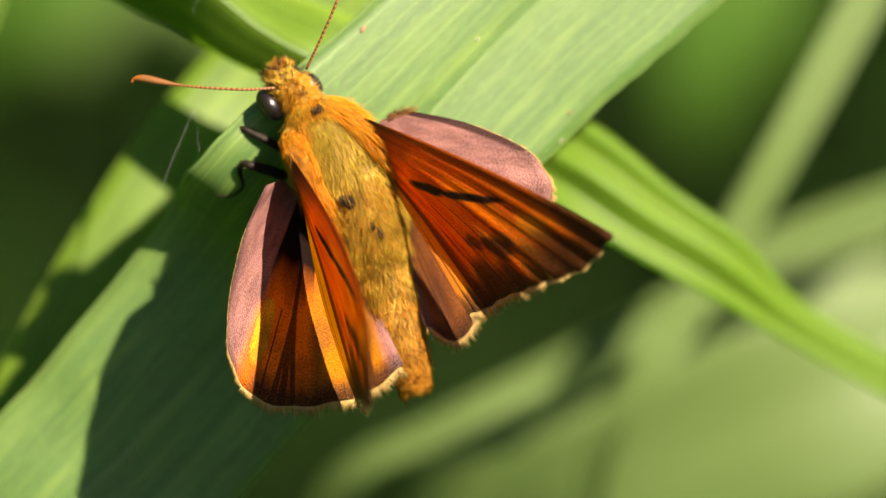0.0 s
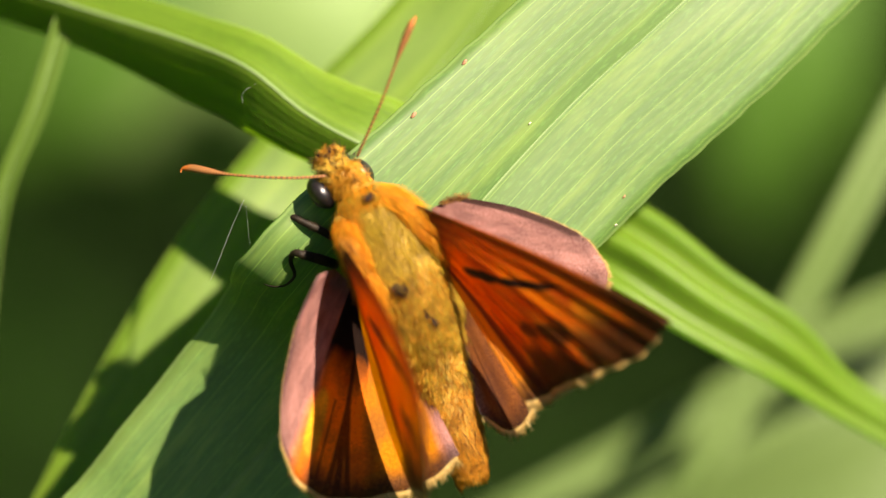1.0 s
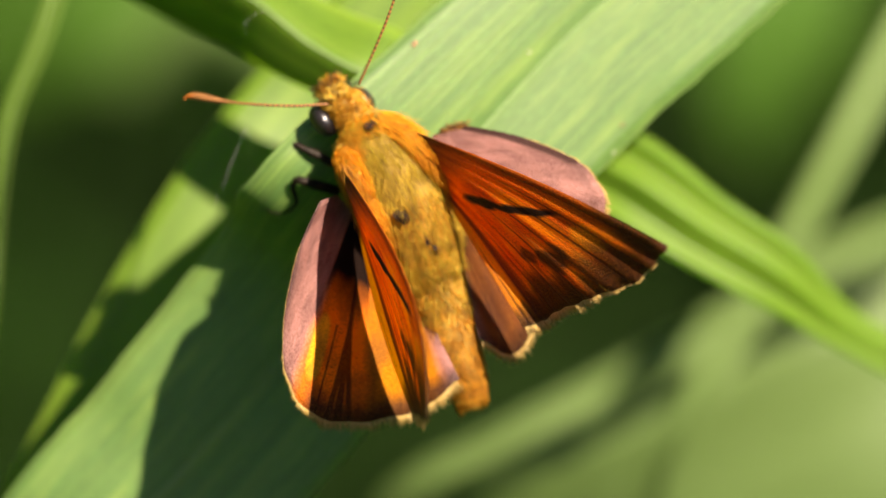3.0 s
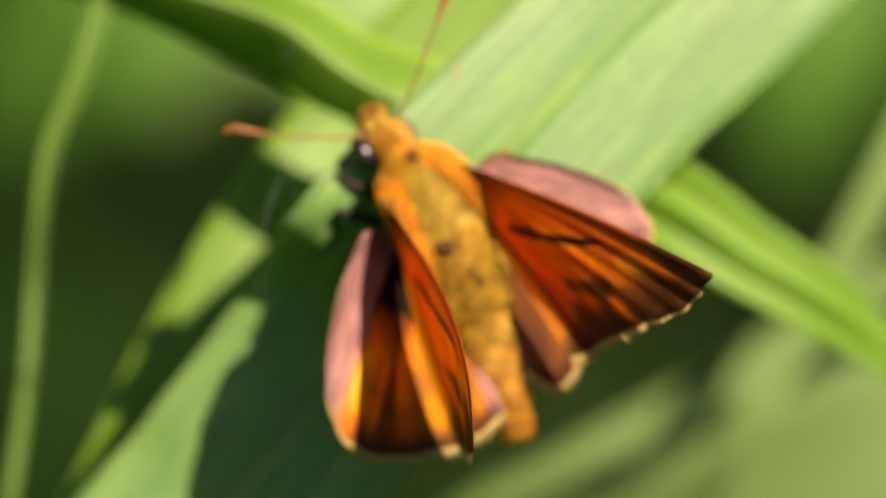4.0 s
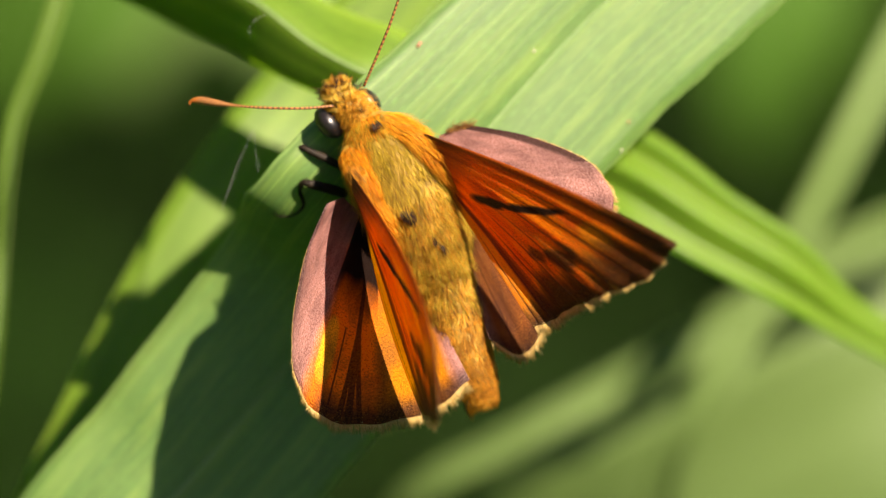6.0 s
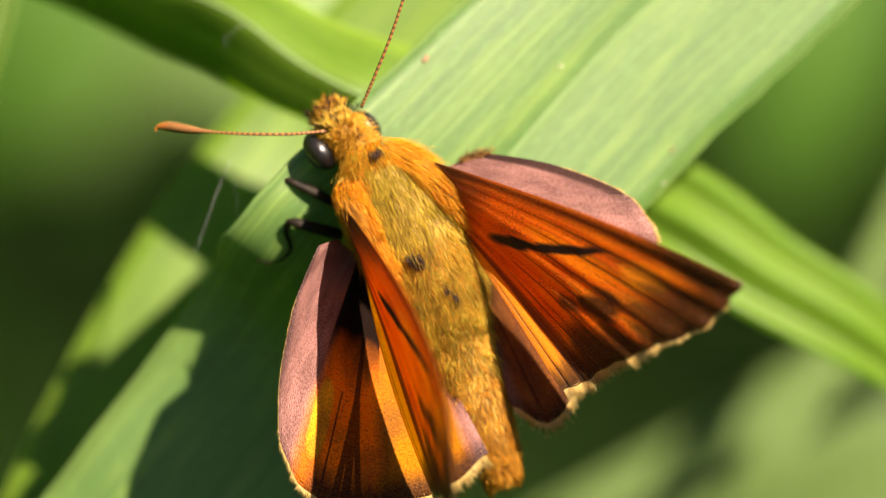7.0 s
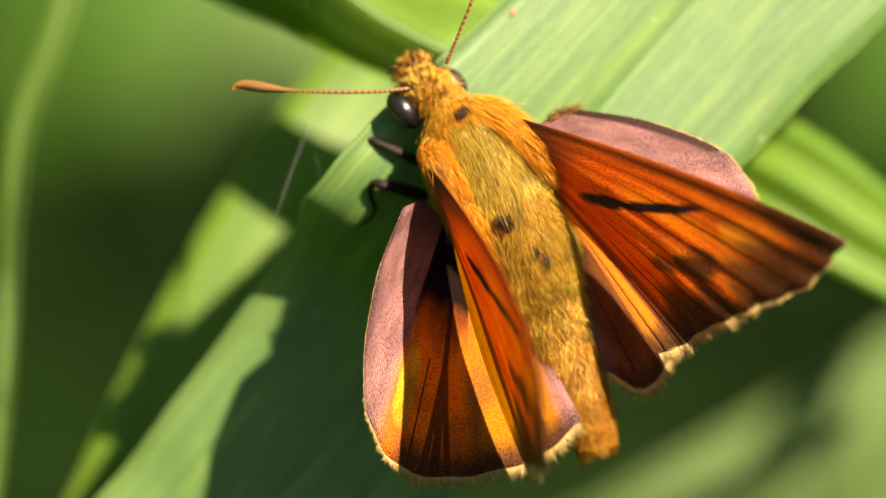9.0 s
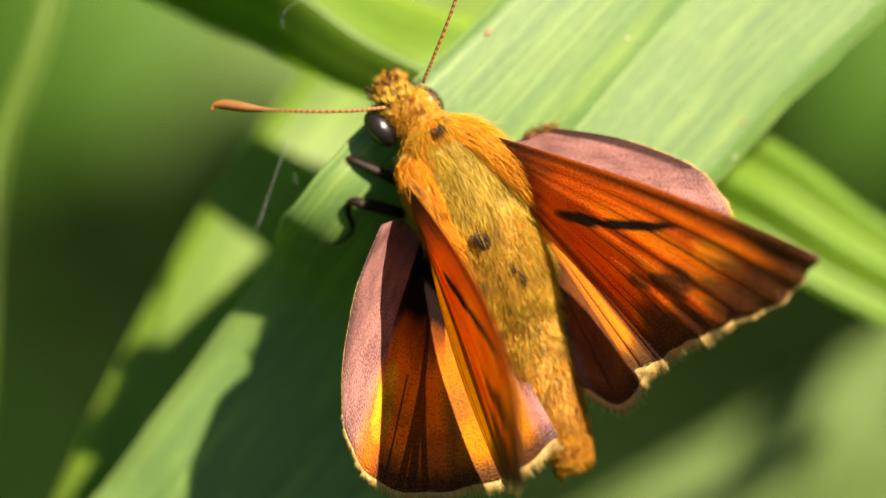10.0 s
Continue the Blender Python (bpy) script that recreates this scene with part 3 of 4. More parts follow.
grass_leaf(
    "grass_leaf", "bright green arching grass leaf, folded along its midrib and pleated", MAT_LEAF,
    [plan(2000, 830, -24), plan(1590, 612, -20), plan(1460, 512, -18), plan(1322, 428, -17), plan(1180, 335, -16), plan(950, 240, -11), plan(739, 173, -8.6), plan(619, 113, -9.0), plan(508, 30, -10),
     plan(398, -14, -11.5), plan(208, -70, -14), plan(18, -127, -17), plan(-182, -182, -20), plan(-900, -250, -40)],
    [(1.2, 1.2), (1.2, 1.1), (1.9, 1.8), (2.2, 2.1), (2.3, 2.2), (2.0, 2.7), (1.9, 2.9), (2.4, 2.6), (3.1, 2.0), (3.2, 1.65), (2.2, 1.65), (2.1, 1.9), (2.4, 2.4), (2.5, 2.5)],
    [W(0.2, 0.45, 1)] * 4 + [W(0.1, 0.25, 1)] * 2 + [W(0.0, 0.0, 1)] * 8,
    [-12, -14, -12, -10, -10, -25, -34, -36, -36, -36, -36, -36, -34, 0], (-0.07, 0.05), across=20, along=170,
    pleats=[0.1, 0.15, 0.2, 0.2, 0.2, 0.06] + [0.0] * 8)

grass_leaf(
    "grass_leaf", "green grass leaf lying behind the broad leaf, banded by shadow", MAT_LEAF,
    [plan(1130, -360, -24), plan(1003, -184, -22), plan(868, 10, -21), plan(652, 242, -19.5), plan(515, 414, -18), plan(368, 655, -16.6), plan(290, 806, -16.2), plan(151, 1086, -17)],
    [3.2, 3.5, 3.7, 3.8, 3.8, 3.7, 3.6, 3.2], [W(0.1, 0.1, 1)] * 8, [4] * 8, (-0.045, 0.0), along=90)

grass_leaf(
    "grass_leaf", "narrow green grass leaf hanging upright", MAT_SHADED,
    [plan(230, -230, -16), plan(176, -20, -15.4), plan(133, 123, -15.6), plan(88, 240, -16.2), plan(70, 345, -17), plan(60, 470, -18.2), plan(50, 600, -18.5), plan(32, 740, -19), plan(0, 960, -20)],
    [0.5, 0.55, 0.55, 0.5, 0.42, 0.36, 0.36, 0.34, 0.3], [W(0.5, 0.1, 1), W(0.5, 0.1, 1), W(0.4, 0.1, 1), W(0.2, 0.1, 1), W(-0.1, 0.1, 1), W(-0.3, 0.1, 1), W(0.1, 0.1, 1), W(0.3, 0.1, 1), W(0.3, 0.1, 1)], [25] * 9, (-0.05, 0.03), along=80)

grass_leaf(
    "grass_leaf", "pale green upright grass leaf crossing behind", MAT_PALE,
    [plan(1800, -170, -40), plan(1580, 264, -38), plan(1471, 469, -38), plan(1388, 615, -38), plan(1301, 755, -38), plan(1230, 900, -40)],
    [1.05, 1.0, 0.95, 0.9, 0.85, 0.8], [W(0.2, 0.1, 1)] * 6, [14] * 6, (0.02, 0.03), along=50)

grass_leaf(
    "grass_leaf", "pale green grass leaf sloping behind", MAT_PALE,
    [plan(1980, 330, -48), plan(1583, 484, -48), plan(1398, 592, -48), plan(1151, 733, -48), plan(960, 835, -48), plan(760, 960, -50)],
    [1.1, 1.1, 1.0, 0.9, 0.8, 0.7], [W(-0.1, -0.2, 1)] * 6, [10] * 6, (0.0, 0.04), along=50)

grass_leaf(
    "grass_leaf", "soft green grass leaf sloping behind", MAT_PALE,
    [plan(1800, 400, -56), plan(1583, 562, -55), plan(1497, 633, -54), plan(1349, 719, -54), plan(1152, 817, -54), plan(900, 940, -56)],
    [0.9, 1.0, 1.0, 0.9, 0.8, 0.7], [W(0.1, 0.3, 1)] * 6, [10] * 6, (-0.01, 0.05), along=50)

def far_leaf(points, width, root, face=(0.55, 0.5, 1), material=MAT_FAR):
    n = len(points)
    ws = [0.15] + [width * (0.55 + 0.45 * math.sin(math.pi * (0.15 + 0.8 * i / (n - 1)))) for i in range(1, n)]
    return grass_leaf("grass_leaf", "broad leaf deep in the sward, lit by the sun", material, [plan(*p) for p in points], ws, [W(*face)] * n, [8] * n, root, along=40)


far_leaf([(2000, 520, -100), (1700, 740, -95), (1420, 870, -95), (1050, 1050, -100)], 6.5, (0.03, 0.06), (0.1, -0.05, 1), MAT_PALE)
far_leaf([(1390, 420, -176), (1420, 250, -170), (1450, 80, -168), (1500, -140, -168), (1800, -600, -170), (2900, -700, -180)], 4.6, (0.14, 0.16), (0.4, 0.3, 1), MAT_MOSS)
far_leaf([(300, 275, -176), (385, 145, -170), (475, 20, -168), (560, -170, -168), (300, -700, -170), (-900, -700, -180)], 9.5, (-0.14, 0.16))
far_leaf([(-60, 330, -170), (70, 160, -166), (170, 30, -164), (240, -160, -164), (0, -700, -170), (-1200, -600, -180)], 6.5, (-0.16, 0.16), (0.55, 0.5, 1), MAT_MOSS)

# the sward behind: many blades past counting
rng = random.Random(11)
sv, sf, suv = [], [], []
for i in range(3600):
    near = i < 2600
    x, y = (rng.uniform(-0.22, 0.22), rng.uniform(0.02, 0.75)) if near else (rng.uniform(-1.2, 1.2), rng.uniform(0.1, 2.5))
    h = rng.uniform(0.03, 0.11)
    lean = Vector((rng.uniform(-0.06, 0.06), rng.uniform(-0.05, 0.05), 0))
    p0 = Vector((x, y, -0.022))
    pts = [p0, p0 + Vector((0, 0, h * 0.55)) + lean * 0.35, p0 + Vector((0, 0, h)) + lean]
    ang = rng.uniform(0, 6.28)
    fc = Vector((math.cos(ang), math.sin(ang), 0.5)).normalized()
    w = rng.uniform(1.2, 3.0)
    v, f, u, _ = ribbon(pts, [(w, w), (w * 0.9, w * 0.9), (0.2, 0.2)], [fc] * 3, [15] * 3, across=2, along=4)
    k = len(sv)
    sv += v
    suv += u
    sf += [tuple(q + k for q in g) for g in f]
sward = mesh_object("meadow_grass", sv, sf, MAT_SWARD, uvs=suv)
tagged(sward, "green meadow grass far below, shade put into its colour", "grass", kind="stuff")

# unseen taller grass, clear of the sight line, added to screen sky and bounce green
rng = random.Random(23)
sv, sf, suv = [], [], []
for i in range(3800):
    ang, far = rng.uniform(0, 6.283), rng.uniform(0.16, 1.3)
    x, y = far * math.cos(ang), far * math.sin(ang)
    if abs(x) < 0.11 and -0.75 < y < 0.9:
        continue
    h = rng.uniform(0.30, 0.62) * min(1.0, 0.62 + far * 0.5)
    if far > 0.45:
        h = rng.uniform(0.6, 1.25)
    if math.cos(ang - math.atan2(sun_way.y, sun_way.x)) > 0.2:
        h = min(h, 0.08 + far * 0.8)
    lean = Vector((rng.uniform(-0.05, 0.05), rng.uniform(-0.05, 0.05), 0)) + Vector((x, y, 0)).normalized() * 0.05
    p0 = Vector((x, y, -0.022))
    pts = [p0, p0 + Vector((0, 0, h * 0.5)) + lean * 0.3, p0 + Vector((0, 0, h)) + lean * 1.4]
    a2 = rng.uniform(0, 6.28)
    w = rng.uniform(2.0, 5.0)
    v, f, u, _ = ribbon(pts, [(w, w), (w * 0.9, w * 0.9), (0.2, 0.2)], [Vector((math.cos(a2), math.sin(a2), 0.3))] * 3, [15] * 3, across=2, along=6)
    k = len(sv)
    sv += v
    suv += u
    sf += [tuple(q + k for q in g) for g in f]
tall = mesh_object("tall_grass", sv, sf, MAT_LEAF, uvs=suv)
tagged(tall, "unseen tall green grass added round about to screen the sky", "grass", kind="stuff")

# ---- the skipper ----
butterfly = empty_at("butterfly", plan(770, 350, -5.6))
tagged(butterfly, "orange-brown skipper with half-raised wings resting on a grass leaf", "butterfly")


def loft(rings, sides=20, n=28):
    """A round body: rings of (place, half width, half height) along its axis."""
    rows = spline([(*p, a, b) for p, a, b in rings], n)
    verts, faces, frames = [], [], []
    toward = W(0, 0, 1)
    for i, q in enumerate(rows):
        t = (Vector(rows[min(i + 1, n)][:3]) - Vector(rows[max(i - 1, 0)][:3])).normalized()
        side = t.cross(toward).normalized()
        up = side.cross(t).normalized()
        frames.append((Vector(q[:3]), t, side, up, max(q[3], 0.00002), max(q[4], 0.00002)))
        for k in range(sides):
            an = 2 * math.pi * k / sides
            verts.append(Vector(q[:3]) + side * math.cos(an) * frames[-1][4] + up * math.sin(an) * frames[-1][5])
    for i in range(n):
        for k in range(sides):
            j = (k + 1) % sides
            faces.append((i * sides + k, i * sides + j, (i + 1) * sides + j, (i + 1) * sides + k))
    faces.append(tuple(range(sides))[::-1])
    faces.append(tuple(n * sides + k for k in range(sides)))
    return verts, faces, frames


def coat(frames, count, length, lay, lift, radius, rng, angles=(0.0, 6.283), spread=0.25, part=(0.0, 1.0)):
    """Hairs over a lofted body. lay: how far they lean to the tail; lift: how far they stand off."""
    roots, tips, bends = [], [], []
    for _ in range(count):
        s = rng.uniform(*part) * (len(frames) - 1)
        k = min(int(s), len(frames) - 2)
        f = s - k
        (c, t, si, up, a, b), (c2, t2, si2, up2, a2, b2) = frames[k], frames[k + 1]
        an = rng.uniform(*angles)
        hw, hh = a + (a2 - a) * f, b + (b2 - b) * f
        out = (si * math.cos(an) * hh + up * math.sin(an) * hw).normalized()
        p = c.lerp(c2, f) + si * math.cos(an) * hw + up * math.sin(an) * hh
        lock = noise.noise_vector(p * 1500) * 0.75 + noise.noise_vector(p * 4200) * 0.5
        d = (t * lay + out * lift + lock * 0.8 * spread + Vector([rng.gauss(0, spread * 0.7) for _ in range(3)])).normalized()
        q = rng.uniform(0.6, 1.25) * length * (1 + 0.5 * noise.noise(p * 2200))
        roots.append(p - out * 0.00005)
        tips.append(p + d * q)
        bends.append(out * q * 0.12)
    return strands(roots, tips, radius, bends)


MM = 0.001
rng = random.Random(5)
body_line = [(plan(714, 240, -2.1), 0.8 * MM, 0.8 * MM), (plan(722, 258, -1.9), 1.5 * MM, 1.35 * MM), (plan(742, 295, -1.9), 1.95 * MM, 1.7 * MM), (plan(772, 355, -1.9), 2.15 * MM, 1.85 * MM),
             (plan(812, 445, -2.0), 1.85 * MM, 1.6 * MM), (plan(836, 510, -2.2), 1.5 * MM, 1.35 * MM)]
v, f, thorax_rings = loft(body_line)
thorax = mesh_object("thorax", v, f, MAT_SKIN, butterfly, "furry olive-gold thorax", origin=butterfly.location)
v, f = coat(thorax_rings, 24000, 0.78 * MM, 1.3, 0.26, 0.0072 * MM, rng, spread=0.28)
mesh_object("hair", v, f, MAT_FUR_GOLD, thorax, "olive-gold hair", origin=butterfly.location)
v, f = coat(thorax_rings, 6500, 0.6 * MM, 1.1, 0.35, 0.009 * MM, rng, part=(0.0, 0.26))
mesh_object("collar_hair", v, f, MAT_FUR_ORANGE, thorax, "orange hair of the collar", origin=butterfly.location)

for spot, count, size in ((plan(786, 408, -0.02), 90, 0.22), (plan(776, 403, -0.02), 40, 0.15), (plan(830, 448, -0.35), 18, 0.2), (plan(845, 462, -0.45), 16, 0.15), (plan(722, 246, -0.28), 16, 0.12), (plan(730, 242, -0.32), 16, 0.12)):
    roots, tips = [], []
    for _ in range(count):
        q = spot + W(1, 0, 0) * rng.gauss(0, size * 0.5 * MM) + W(0, 1, 0) * rng.gauss(0, size * 0.5 * MM)
        roots.append(q)
        tips.append(q + W(0.35 + rng.gauss(0, 0.2), -0.9, 0.35) * 0.4 * MM)
    v, f = strands(roots, tips, 0.016 * MM)
    mesh_object("dark_tuft", v, f, MAT_DARKHAIR, thorax, "small dark tuft", origin=butterfly.location)

tail_line = [(plan(826, 480, -2.2), 1.5 * MM, 1.35 * MM), (plan(850, 550, -2.3), 1.42 * MM, 1.3 * MM), (plan(880, 640, -2.5), 1.15 * MM, 1.1 * MM),
             (plan(903, 705, -2.6), 0.85 * MM, 0.85 * MM), (plan(912, 738, -2.6), 0.55 * MM, 0.55 * MM)]
v, f, tail_rings = loft(tail_line)
tail = mesh_object("abdomen", v, f, MAT_SKIN, butterfly, "tawny scaly abdomen", origin=butterfly.location)
v, f = coat(tail_rings, 15000, 0.40 * MM, 1.4, 0.24, 0.009 * MM, rng, spread=0.25)
mesh_object("hair", v, f, MAT_FUR_TAIL, tail, "short tawny scale hair", origin=butterfly.location)
v, f = coat(tail_rings, 3000, 0.6 * MM, 1.3, 0.24, 0.0085 * MM, rng, spread=0.24, part=(0.0, 0.34))
mesh_object("hair", v, f, MAT_FUR_GOLD, tail, "olive-gold hair of the waist", origin=butterfly.location)
v, f = coat(tail_rings, 1600, 0.55 * MM, 1.6, 0.10, 0.010 * MM, rng, spread=0.2, part=(0.88, 1.0))
mesh_object("end_tuft", v, f, MAT_FUR_TAIL, tail, "orange hair tuft of the tail end", origin=butterfly.location)
v, f = coat(thorax_rings, 7000, 0.6 * MM, 1.3, 0.26, 0.0085 * MM, rng, spread=0.24, part=(0.66, 1.0))
mesh_object("hair", v, f, MAT_FUR_TAIL, thorax, "tawny hair of the waist", origin=butterfly.location)
v, f = coat(tail_rings, 1000, 0.34 * MM, 1.3, 0.36, 0.014 * MM, rng, spread=0.3)
mesh_object("scale_coat", v, f, MAT_DARKHAIR, tail, "scattered dark scales", origin=butterfly.location)
v, f = coat(thorax_rings, 420, 0.5 * MM, 1.2, 0.42, 0.011 * MM, rng, spread=0.35)
mesh_object("scale_coat", v, f, MAT_DARKHAIR, thorax, "scattered dark hairs", origin=butterfly.location)

head_line = [(plan(652, 180, -2.0), 0.30 * MM, 0.30 * MM), (plan(660, 189, -1.9), 0.56 * MM, 0.45 * MM), (plan(671, 201, -1.7), 0.70 * MM, 0.66 * MM), (plan(685, 217, -1.7), 0.74 * MM, 0.80 * MM),
             (plan(703, 240, -1.9), 0.80 * MM, 0.75 * MM), (plan(713, 252, -2.1), 0.7 * MM, 0.6 * MM)]
v, f, head_rings = loft(head_line, n=16)
head = mesh_object("head", v, f, MAT_SKIN, butterfly, "furry orange head", origin=butterfly.location)
v, f = coat(head_rings, 2000, 0.42 * MM, 0.5, 0.6, 0.011 * MM, rng, angles=(0.3, 2.85), spread=0.45, part=(0.45, 1.0))
mesh_object("hair", v, f, MAT_FUR_HEAD, head, "tawny orange head hair", origin=butterfly.location)
# spiky tufts that stand up between the antennae and on the palps
for name, mat, label, n_tuft, part_of, tall in (("crest", MAT_FUR_CREST, "spiky pale yellow crest", 46, (0.08, 0.62), 0.46), ("palp_hair", MAT_FUR_HEAD, "brown-tipped hair of the palps", 26, (0.0, 0.3), 0.42)):
    roots, tips = [], []
    for _ in range(n_tuft):
        sp = rng.uniform(*part_of) * (len(head_rings) - 2)
        c, t, si, up, hw, hh = head_rings[int(sp)]
        an = rng.uniform(0.35, 2.8)
        foot = c + si * math.cos(an) * hw + up * math.sin(an) * hh
        out = (si * math.cos(an) + up * math.sin(an)).normalized()
        aim = (out * 0.8 - t * rng.uniform(0.2, 1.2) + Vector([rng.gauss(0, 0.35) for _ in range(3)])).normalized()
        high = tall * rng.uniform(0.6, 1.2) * MM
        for _ in range(34):
            spread = Vector([rng.gauss(0, 1) for _ in range(3)]) * 0.085 * MM
            roots.append(foot + spread - out * 0.05 * MM)
            tips.append(foot + spread * 0.35 + (aim + Vector([rng.gauss(0, 0.12) for _ in range(3)])) * high * rng.uniform(0.7, 1.1))
    v, f = strands(roots, tips, 0.011 * MM)
    mesh_object(name, v, f, mat, head, label, origin=butterfly.location)
v, f = coat(head_rings, 260, 0.62 * MM, -0.8, 0.55, 0.013 * MM, rng, spread=0.5, part=(0.0, 0.5))
mesh_object("bristles", v, f, MAT_DARKHAIR, head, "dark bristles", origin=butterfly.location)
roots, tips = [], []
for spot in (plan(659, 170, -1.4), plan(628, 190, -1.6), plan(640, 182, -1.5), plan(702, 222, -0.9)):
    for _ in range(26):
        q = spot + Vector([rng.gauss(0, 1) for _ in range(3)]) * 0.07 * MM
        roots.append(q)
        tips.append(q + W(-0.5 + rng.gauss(0, 0.3), 0.5 + rng.gauss(0, 0.3), 0.4) * 0.24 * MM)
v, f = strands(roots, tips, 0.016 * MM)
mesh_object("dark_tuft", v, f, MAT_DARKHAIR, head, "dark spots of scales", origin=butterfly.location)
v, f = coat(head_rings, 900, 0.44 * MM, 0.5, 0.6, 0.012 * MM, rng, angles=(0.3, 2.8), part=(0.78, 0.86))
mesh_object("collar_hair", v, f, MAT_FRINGE, head, "pale hair behind the eyes", origin=butterfly.location)


def ball(centre, axes, radii, nu=20, nv=14):
    verts, faces = [], []
    for i in range(nv + 1):
        th = math.pi * i / nv
        for k in range(nu):
            ph = 2 * math.pi * k / nu
            verts.append(Vector(centre) + axes[0] * radii[0] * math.sin(th) * math.cos(ph) + axes[1] * radii[1] * math.sin(th) * math.sin(ph) + axes[2] * radii[2] * math.cos(th))
    for i in range(nv):
        for k in range(nu):
            j = (k + 1) % nu
            faces.append((i * nu + k, i * nu + j, (i + 1) * nu + j, (i + 1) * nu + k))
    return verts, faces


axis = W(0.62, -0.78, 0)
across_axis = W(0.78, 0.62, 0)
for c, size in ((plan(644, 243, -1.8), 1.0), (plan(714, 207, -2.5), 0.85)):
    v, f = ball(c, (across_axis, axis, W(0, 0, 1)), (0.55 * size * MM, 0.80 * size * MM, 0.85 * size * MM))
    mesh_object("eye", v, f, MAT_EYE, head, "glossy black-brown eye", origin=butterfly.location)


def antenna(places, parent):
    rows = [(p, r * 0.85 * MM) for p, r in places]
    v, f = tube([p for p, _ in rows], [r for _, r in rows], 8, 48)
    uv = [(k % 8 / 8, k // 8 / 48) for k in range(len(v))]
    return mesh_object("antenna", v, f, MAT_ANTENNA, parent, "ringed antenna with an orange club", uvs=uv, origin=rows[0][0])


antenna([(plan(652, 213, -1.0), .075), (plan(600, 217, -0.9), .07), (plan(530, 216, -1.2), .07), (plan(475, 212, -1.6), .08), (plan(440, 207, -1.9), .19), (plan(412, 203, -2.2), .19), (plan(398, 205, -2.3), .06), (plan(396, 212, -2.3), .03)], butterfly)
antenna([(plan(706, 178, -1.0), .075), (plan(725, 135, -0.4), .07), (plan(752, 70, 0.3), .07), (plan(773, 10, 0.8), .08), (plan(786, -25, 1.0), .19), (plan(799, -56, 1.2), .18), (plan(806, -68, 1.2), .06), (plan(808, -70, 1.0), .03)], butterfly)


def leg(places, label):
    pts, radii = [p for p, _ in places], [1.1 * r * MM for _, r in places]
    v, f = tube(pts, radii, 8)
    ob = mesh_object("leg", v, f, MAT_LEG, butterfly, label, origin=butterfly.location)
    roots, tips = [], []
    line = spline(pts[:5], 40)
    for _ in range(160):
        k = rng.randrange(2, 34)
        a, t = Vector(line[k]), (Vector(line[k + 1]) - Vector(line[k])).normalized()
        out = Vector([rng.gauss(0, 1) for _ in range(3)])
        out = (out - t * out.dot(t)).normalized()
        roots.append(a)
        tips.append(a + (out * 0.8 + t * 0.6) * rng.uniform(0.2, 0.42) * MM)
    v, f = strands(roots, tips, 0.007 * MM)
    mesh_object("bristles", v, f, MAT_DARKHAIR, ob, "fine dark leg hair", origin=butterfly.location)
    return ob


leg([(plan(672, 325, -2.8), .16), (plan(640, 308, -2.4), .17), (plan(612, 295, -2.3), .15), (plan(593, 287, -2.4), .12), (plan(588, 295, -2.7), .07), (plan(592, 312, -3.0), .05)], "dark jointed leg")
leg([(plan(672, 370, -3.0), .20), (plan(640, 360, -2.5), .21), (plan(610, 352, -2.2), .18), (plan(597, 350, -2.3), .14), (plan(591, 365, -2.7), .10), (plan(598, 390, -3.1), .07), (plan(580, 408, -3.5), .05), (plan(555, 409, -3.7), .045), (plan(538, 402, -3.7), .03)], "dark bent leg with a thin foot")
leg([(plan(800, 300, -3.0), .16), (plan(850, 300, -3.4), .16), (plan(870, 310, -4.2), .1), (plan(880, 330, -5.2), .05)], "dark jointed leg")


